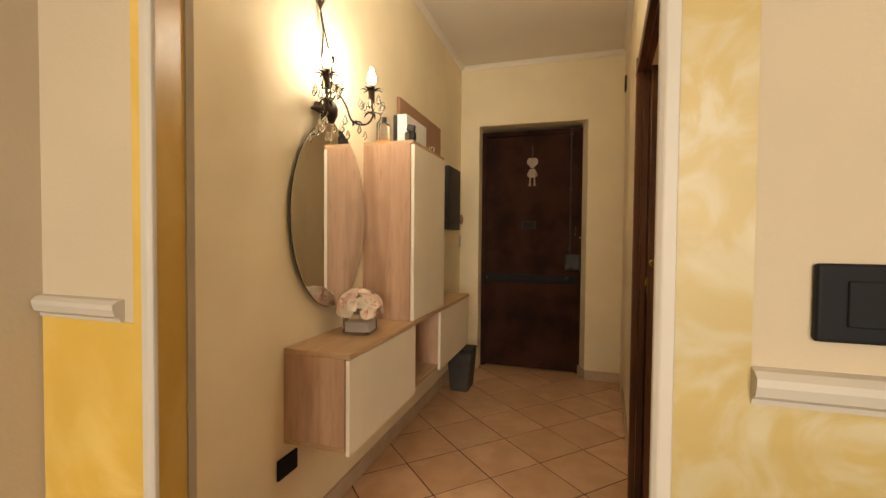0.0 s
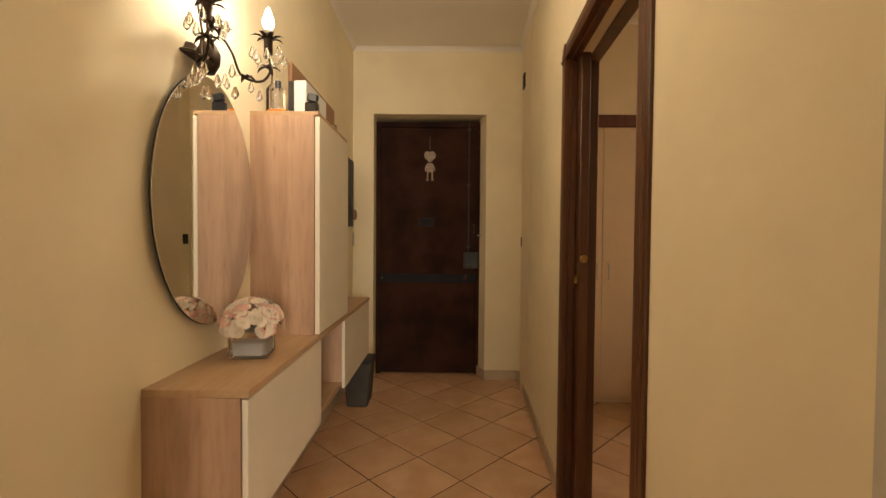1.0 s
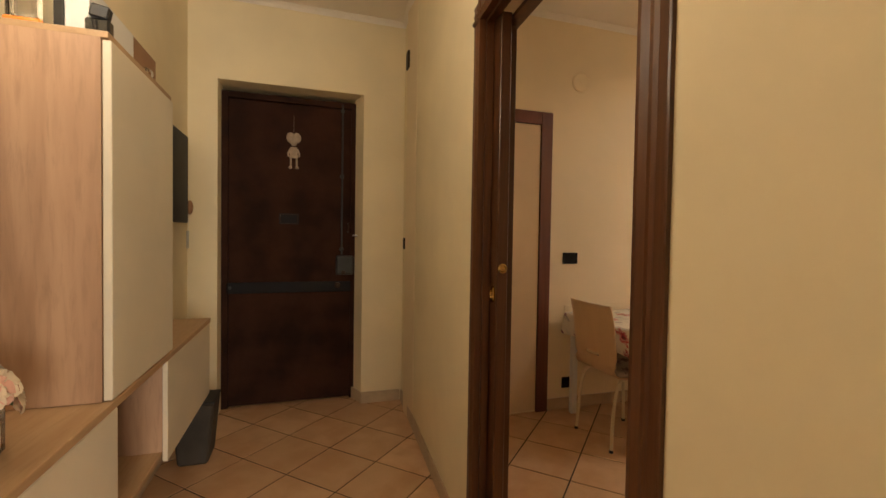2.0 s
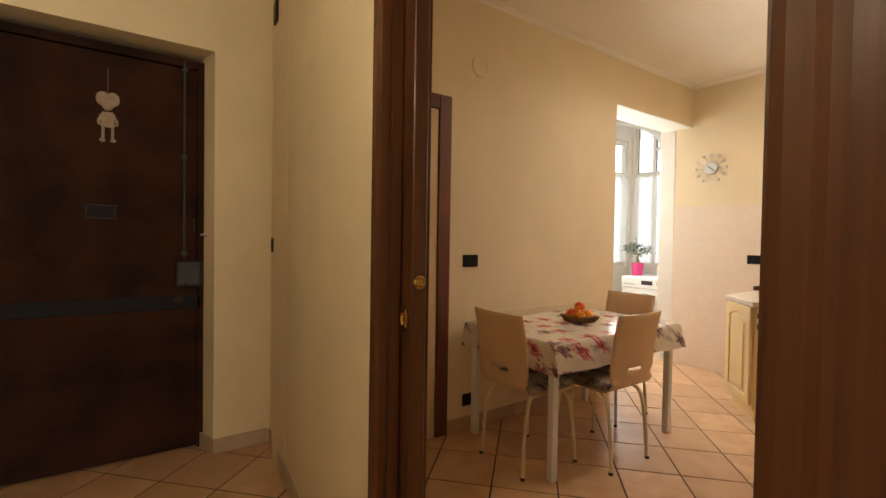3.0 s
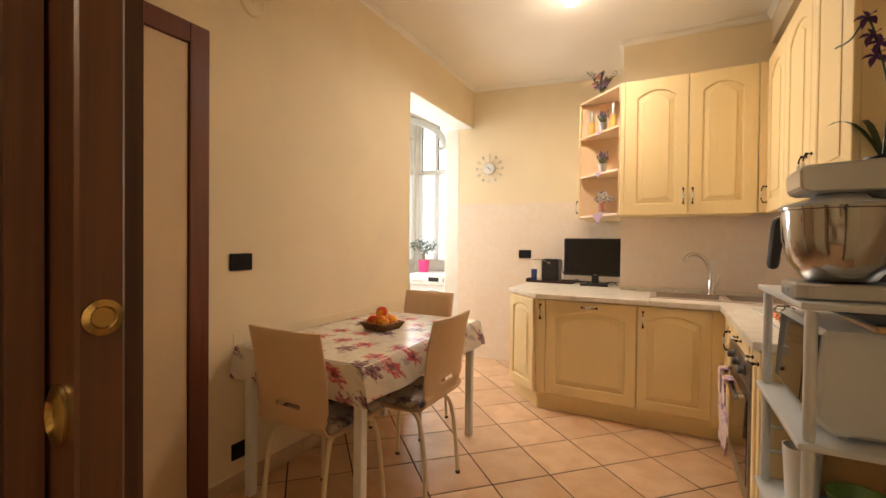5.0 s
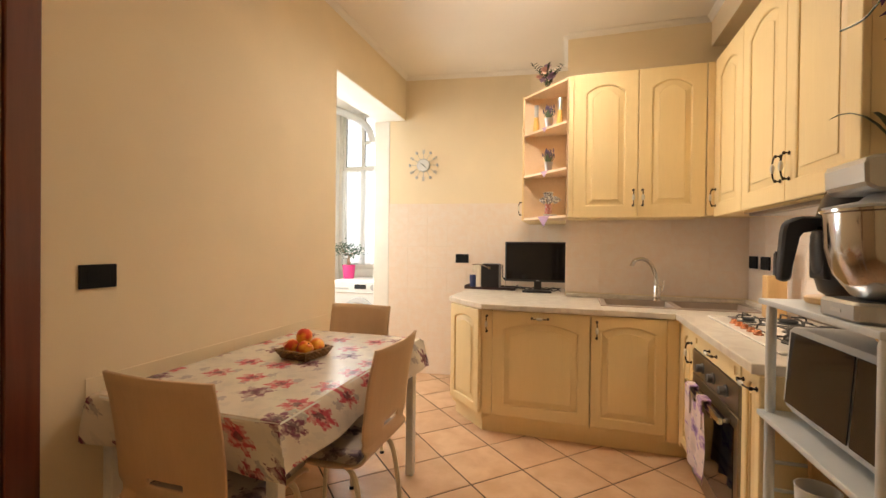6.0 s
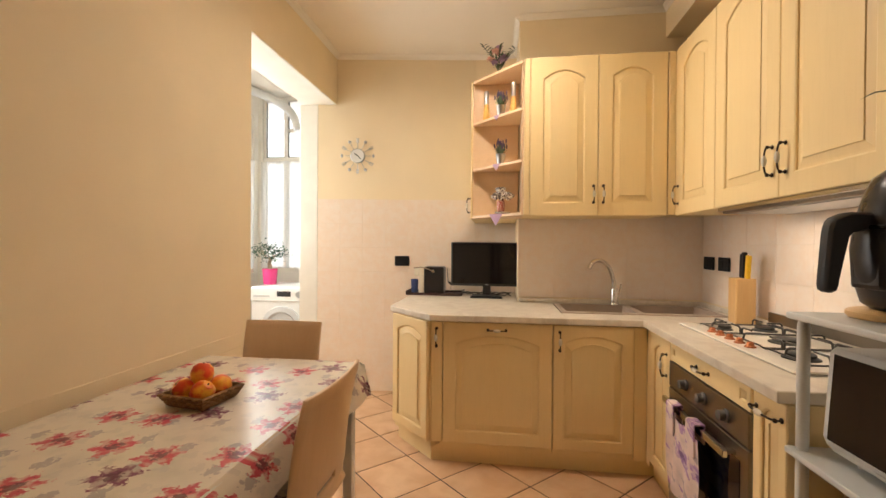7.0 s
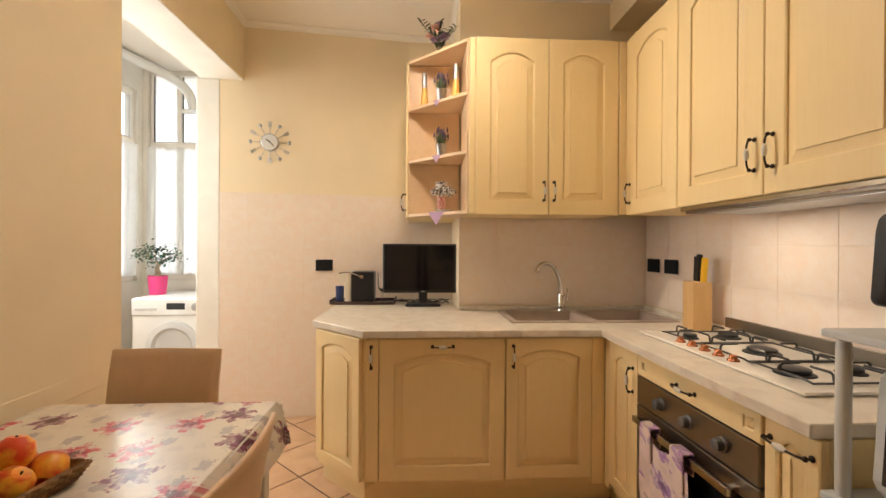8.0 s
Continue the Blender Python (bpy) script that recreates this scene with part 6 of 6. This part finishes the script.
bowl = part("bowl", lathe([(0.060, 0), (0.078, 0.008), (0.110, 0.055), (0.126, 0.115), (0.130, 0.196), (0.136, 0.199), (0.136, 0.205), (0.126, 0.205), (0.120, 0.115), (0.104, 0.058), (0.07, 0.012), (0, 0.010)], None, 56, (0, 0.138, 0.0465)), STEEL, mx, "polished steel bowl", True)
part("lid", lathe([(0.130, 0.2520), (0.132, 0.258), (0.066, 0.272), (0.052, 0.287)], None, 36, (0, 0.138, 0)), GREY_PLASTIC, mx, "clear grey splash lid", True)
part("badge", box(-0.02, 0.02, 0.2502, 0.252, 0.018, 0.026), GREY_PLASTIC, mx)

solo("trivet", lathe([(0.095, 0), (0.10, 0.006), (0.10, 0.016), (0.095, 0.020), (0, 0.020)], None, 40), BEECH, "round beech trivet under the air fryer", "trivet", (2.045, 1.425, 1.0855), smooth=True)
af = thing("air_fryer", "glossy black rounded air fryer with a pull handle", "air fryer", (2.045, 1.385, 1.1065))
part("body", lathe([(0.085, 0), (0.105, 0.015), (0.122, 0.08), (0.126, 0.15), (0.118, 0.22), (0.100, 0.29), (0.085, 0.325), (0.06, 0.345), (0, 0.350)], None, 44), BLACK_PLASTIC, af, "", True)
part("seam", lathe([(0.1255, 0.195), (0.1275, 0.198), (0.1275, 0.203), (0.1245, 0.206)], None, 44), BLACK_GLASS, af, "", True)
part("handle", prism([(0.105, 0.195), (0.105, 0.235), (0.165, 0.238), (0.200, 0.222), (0.208, 0.195), (0.218, 0.055), (0.212, 0.042), (0.192, 0.042), (0.184, 0.055), (0.174, 0.180), (0.162, 0.195)], "x", -0.019, 0.019, None, 0.007), SATIN_BLACK, af, "black grip", True)
part("grip_front", box(-0.05, 0.05, 0.085, 0.118, 0.05, 0.19, 0.012, None, 2), BLACK_PLASTIC, af)

orc = thing("orchid", "violet orchid with long dark leaves on the air fryer", "plant", (2.035, 1.31, 1.457))
part("pot", lathe([(0.035, 0), (0.045, 0.06), (0.048, 0.062), (0.042, 0.062), (0.04, 0.05), (0, 0.05)], None, 20), WHITE_PLASTIC, orc, "", True)
for tip, w, s in (((0.157, 0.104, 0.204), 0.024, 0.062), ((0.13, 0.03, 0.21), 0.024, 0.05), ((-0.12, -0.06, 0.16), 0.024, 0.06), ((0.10, -0.13, 0.19), 0.022, 0.05), ((-0.05, -0.12, 0.22), 0.024, 0.05)):
    bm = bmesh.new()
    leaf(bm, (0, 0, 0.05), tip, w, s, 6)
    part("leaf", bm, DARK_LEAF, orc, "", True)
part("stem", tube(spline([(0, 0, 0.05), (-0.03, 0.0, 0.25), (-0.045, 0.03, 0.40), (-0.02, 0.05, 0.50), (0.05, 0.07, 0.47), (0.128, 0.089, 0.475)], 6), 0.003), DARK_LEAF, orc)
for c in ((-0.045, 0.035, 0.37), (-0.035, 0.042, 0.44), (-0.02, 0.05, 0.505), (-0.06, 0.03, 0.405)):
    bm = bmesh.new()
    for q in range(5):
        b = math.tau * q / 5
        leaf(bm, c, (c[0] + 0.012, c[1] + 0.032 * math.cos(b), c[2] + 0.032 * math.sin(b)), 0.030, 0.004, 3)
    part("blossom", bm, PURPLE, orc, "violet blossom", True)

# lower shelves of the trolley
solo("chopping_board", moved(box(-0.11, 0.11, -0.009, 0.009, 0, 0.27, 0.006), pose(0, 0, 0, 8, 0, 0)), BEECH, "beech chopping board leaning on the trolley shelf", "board", (2.095, 1.37, 0.3645), 88)
jr = thing("storage_jar", "white plastic jug on the trolley shelf", "jug", (2.035, 1.495, 0.3625))
part("jug", lathe([(0.045, 0), (0.055, 0.17), (0.057, 0.18), (0.052, 0.18), (0.042, 0.008), (0, 0.008)], None, 22), WHITE_PLASTIC, jr, "", True)
part("grip", tube(spline([(0.05, 0, 0.15), (0.085, 0, 0.14), (0.085, 0, 0.07), (0.048, 0, 0.05)], 5), 0.006), WHITE_PLASTIC, jr, "", True)
pn = thing("frying_pan", "black pan stored on the trolley shelf", "pan", (1.75, 1.37, 0.3625), 70)
part("pan", lathe([(0.10, 0), (0.13, 0.045), (0.133, 0.047), (0.127, 0.045), (0.098, 0.005), (0, 0.005)], None, 30), SATIN_BLACK, pn, "", True)
part("pan_handle", tube([(0.125, 0, 0.035), (0.20, 0, 0.05)], 0.009), SATIN_BLACK, pn)
bt = thing("salad_bowl", "green and white bowl on the trolley shelf", "bowl", (1.98, 1.36, 0.3625))
part("bowl", lathe([(0.04, 0), (0.07, 0.03), (0.088, 0.075), (0.084, 0.075), (0.066, 0.032), (0, 0.008)], None, 26), plain("green_glaze", (0.25, 0.45, 0.12), 0.25, vary=0.2, bump=0.0), bt, "", True)

# ---- veranda things ----
ws = thing("washing_machine", "white front-loading washing machine on the veranda", "washing machine", (4.75, 4.46, 0), -90)
part("body", box(-0.30, 0.30, 0, 0.55, 0.01, 0.85, 0.008), WHITE_PLASTIC, ws)
part("fascia", box(-0.298, 0.298, -0.012, -0.0005, 0.715, 0.845, 0.005), WHITE_PLASTIC, ws)
part("drawer_grip", box(-0.27, -0.10, -0.016, -0.0125, 0.755, 0.775, 0.002), GREY_PLASTIC, ws, "grey detergent drawer grip")
part("display", box(-0.03, 0.11, -0.0135, -0.0125, 0.762, 0.812), SATIN_BLACK, ws, "dark display")
part("dial", moved(lathe([(0.035, 0), (0.032, 0.02), (0, 0.022)], None, 24), pose(0.20, -0.0125, 0.785, 90)), SILVER, ws, "", True)
part("porthole", moved(lathe([(0.21, 0), (0.205, 0.022), (0.16, 0.030), (0.14, 0.012), (0, 0.02)], None, 40), pose(0.02, -0.0005, 0.46, 90)), GREY_PLASTIC, ws, "round porthole door", True)
bs = thing("bonsai", "small leafy bonsai in a magenta pot on the washing machine", "plant", (5.02, 4.78 - 0.06, 0.851))
part("pot", lathe([(0.062, 0), (0.075, 0.155), (0.079, 0.158), (0.072, 0.158), (0.068, 0.13), (0, 0.13)], None, 28), PINK_POT, bs, "magenta pot", True)
bm = tube(spline([(0, 0, 0.13), (0.015, 0.01, 0.18), (-0.01, 0.0, 0.22), (0.01, -0.01, 0.27)], 5), 0.027, None, 10, 0.5)
br = random.Random(5)
tips = []
for k in range(9):
    a = math.tau * k / 9
    e = (0.09 * math.cos(a) * (0.6 + 0.7 * br.random()), 0.115 * math.sin(a), 0.27 + 0.12 * br.random())
    tube(spline([(0.005, -0.005, 0.25), (e[0] * 0.5, e[1] * 0.5, 0.29), e], 4), 0.006, bm, 6, 0.4)
    tips.append(e)
part("trunk", bm, BARK, bs, "gnarled pale trunk", True)
bm = bmesh.new()
for e in tips:
    for k in range(44):
        o = Vector((br.gauss(0, 0.035), br.gauss(0, 0.04), br.gauss(0, 0.028)))
        p = Vector(e) * 1.0 + o * 1.1
        leaf(bm, p, p + Vector((br.gauss(0, 0.018), br.gauss(0, 0.018), br.gauss(0, 0.012))), 0.024, 0.002, 2)
part("crown", bm, GREEN, bs, "small oval leaves")
duct = solo("air_duct", tube(spline([(3.6, 4.92, 2.80), (4.5, 4.94, 2.82), (4.98, 4.93, 2.835), (5.18, 4.84, 2.82), (5.25, 4.71, 2.75), (5.26, 4.60, 2.64), (5.27, 4.55, 2.48)], 8), 0.042, None, 18), WHITE_PLASTIC, "thick white flexible duct under the veranda ceiling", "duct", smooth=True)


# ---- floor and wall tiles ----
PITCH, TILE = 0.334, 0.3265
fl = bpy.data.objects["floor"]


def tile_mesh(name, w, h, t, bevel, material):
    me = bpy.data.meshes.new(name)
    bm = bmesh.new()
    a = [bm.verts.new((x * w / 2, y * h / 2, 0)) for x, y in ((-1, -1), (1, -1), (1, 1), (-1, 1))]
    b = [bm.verts.new((x * w / 2, y * h / 2, t - bevel)) for x, y in ((-1, -1), (1, -1), (1, 1), (-1, 1))]
    c = [bm.verts.new((x * (w / 2 - bevel), y * (h / 2 - bevel), t)) for x, y in ((-1, -1), (1, -1), (1, 1), (-1, 1))]
    bm.faces.new(c)
    for p, q in ((a, b), (b, c)):
        for i in range(4):
            bm.faces.new((p[i], p[(i + 1) % 4], q[(i + 1) % 4], q[i]))
    bm.to_mesh(me)
    bm.free()
    me.materials.append(material)
    return me


def area(poly):
    return abs(sum(p[0] * q[1] - q[0] * p[1] for p, q in zip(poly, poly[1:] + poly[:1]))) / 2


def clipped(poly, rect):
    """The part of a convex polygon that lies in a rectangle x0, x1, y0, y1."""
    for axis, sign, limit in ((0, 1, rect[0]), (0, -1, rect[1]), (1, 1, rect[2]), (1, -1, rect[3])):
        out = []
        for p, q in zip(poly, poly[1:] + poly[:1]):
            dp, dq = sign * (p[axis] - limit), sign * (q[axis] - limit)
            if dp >= 0:
                out.append(p)
            if dp * dq < 0:
                k = dp / (dp - dq)
                out.append((p[0] + k * (q[0] - p[0]), p[1] + k * (q[1] - p[1])))
        poly = out
    return poly


def cut_tile(poly, x, y):
    """A floor tile cut along the wall."""
    r = math.sqrt(0.5)
    pts = [((p - x) * r + (q - y) * r, (q - y) * r - (p - x) * r) for p, q in poly]
    me = bpy.data.meshes.new("tile")
    bm = bmesh.new()
    low = [bm.verts.new((u, w, 0)) for u, w in pts]
    top = [bm.verts.new((u, w, 0.009)) for u, w in pts]
    bm.faces.new(top)
    for k in range(len(pts)):
        m = (k + 1) % len(pts)
        bm.faces.new((low[k], low[m], top[m], top[k]))
    bm.to_mesh(me)
    bm.free()
    me.materials.append(TERRACOTTA)
    return me


floor_tile = tile_mesh("tile", TILE, TILE, 0.009, 0.0016, TERRACOTTA)
rnd = random.Random(4)
ROOMS = [(HALL_X, 0.45, 0.80, FRONT_Y + 0.15), (0.3, BACK_X, RIGHT_Y, KITCHEN_Y), (OPEN_A, VX, KITCHEN_Y, VY)]
CUTS = [(HALL_X - 0.06, 0.48, 0.76, FRONT_Y + 0.2), (0.48, BACK_X + 0.06, RIGHT_Y - 0.06, KITCHEN_Y + 0.06), (OPEN_A - 0.06, VX + 0.06, KITCHEN_Y + 0.06, VY + 0.06)]
for i in range(-14, 16):
    for j in range(-16, 14):
        u, v = 3.806 + (i + 0.5) * PITCH, -0.0035 + (j + 0.5) * PITCH
        x, y = (u - v) / math.sqrt(2), (u + v) / math.sqrt(2)
        h = TILE / math.sqrt(2)
        corners = [(x, y - h), (x + h, y), (x, y + h), (x - h, y)]
        whole = all(any(a - 0.08 <= p <= b + 0.08 and c - 0.08 <= q <= d + 0.08 for a, b, c, d in ROOMS) for p, q in corners)
        shapes = [floor_tile] if whole else [cut_tile(p, x, y) for p in (clipped(corners, r) for r in CUTS) if area(p) > 0.0005]
        for shape in shapes:
            ob = new("tile", shape)
            ob.parent = fl
            ob.matrix_local = pose(x, y, -0.009 + rnd.uniform(-0.0006, 0.0006), rnd.uniform(-0.12, 0.12), rnd.uniform(-0.12, 0.12), 45)


def tiled(wall, m, w, h, tw, th, label):
    """Wall tiles in the local x-z plane of m, facing -y, on a bed of joint mortar."""
    bed = structure(wall, moved(box(0, w, -0.004, 0, 0, h), m), PINK_GROUT, label, "tiling")
    cols, rows = max(1, round(w / tw)), max(1, round(h / th))
    tw, th = w / cols, h / rows
    me = tile_mesh("tile", tw - 0.0018, th - 0.0018, 0.006, 0.0008, PINK_TILE)
    for i in range(cols):
        for j in range(rows):
            ob = new("tile", me)
            ob.parent = bed
            ob.matrix_local = m @ pose((i + 0.5) * tw, 0.0005, (j + 0.5) * th, 90) @ pose(0, 0, 0, rnd.uniform(-0.05, 0.05), rnd.uniform(-0.05, 0.05), 0)


LEAN = math.degrees(math.atan2(BACK_X - PILLAR_X, PILLAR_Y - BEND_Y))
tiled("tiling_lean", pose(PILLAR_X, PILLAR_Y, 0, 0, 0, LEAN - 90), math.hypot(BACK_X - PILLAR_X, PILLAR_Y - BEND_Y), 1.65, 0.2, 0.2, "pale pinkish wall tiles beside the white pillar")
tiled("tiling_back", pose(BACK_X, BEND_Y, 0, 0, 0, -90), BEND_Y - COLUMN_Y, 1.65, 0.2, 0.2, "pale pinkish wall tiles beside the worktop")
tiled("tiling_sink", pose(COLUMN_X, COLUMN_Y, 0.90, 0, 0, -90), COLUMN_Y - RIGHT_Y, 0.56, 0.25, 0.19, "pale pinkish splashback tiles above the sink")
tiled("tiling_stove", pose(COLUMN_X - 0.01, RIGHT_Y, 0.90, 0, 0, 180), 2.6, 0.56, 0.25, 0.19, "pale pinkish splashback tiles behind the hob")
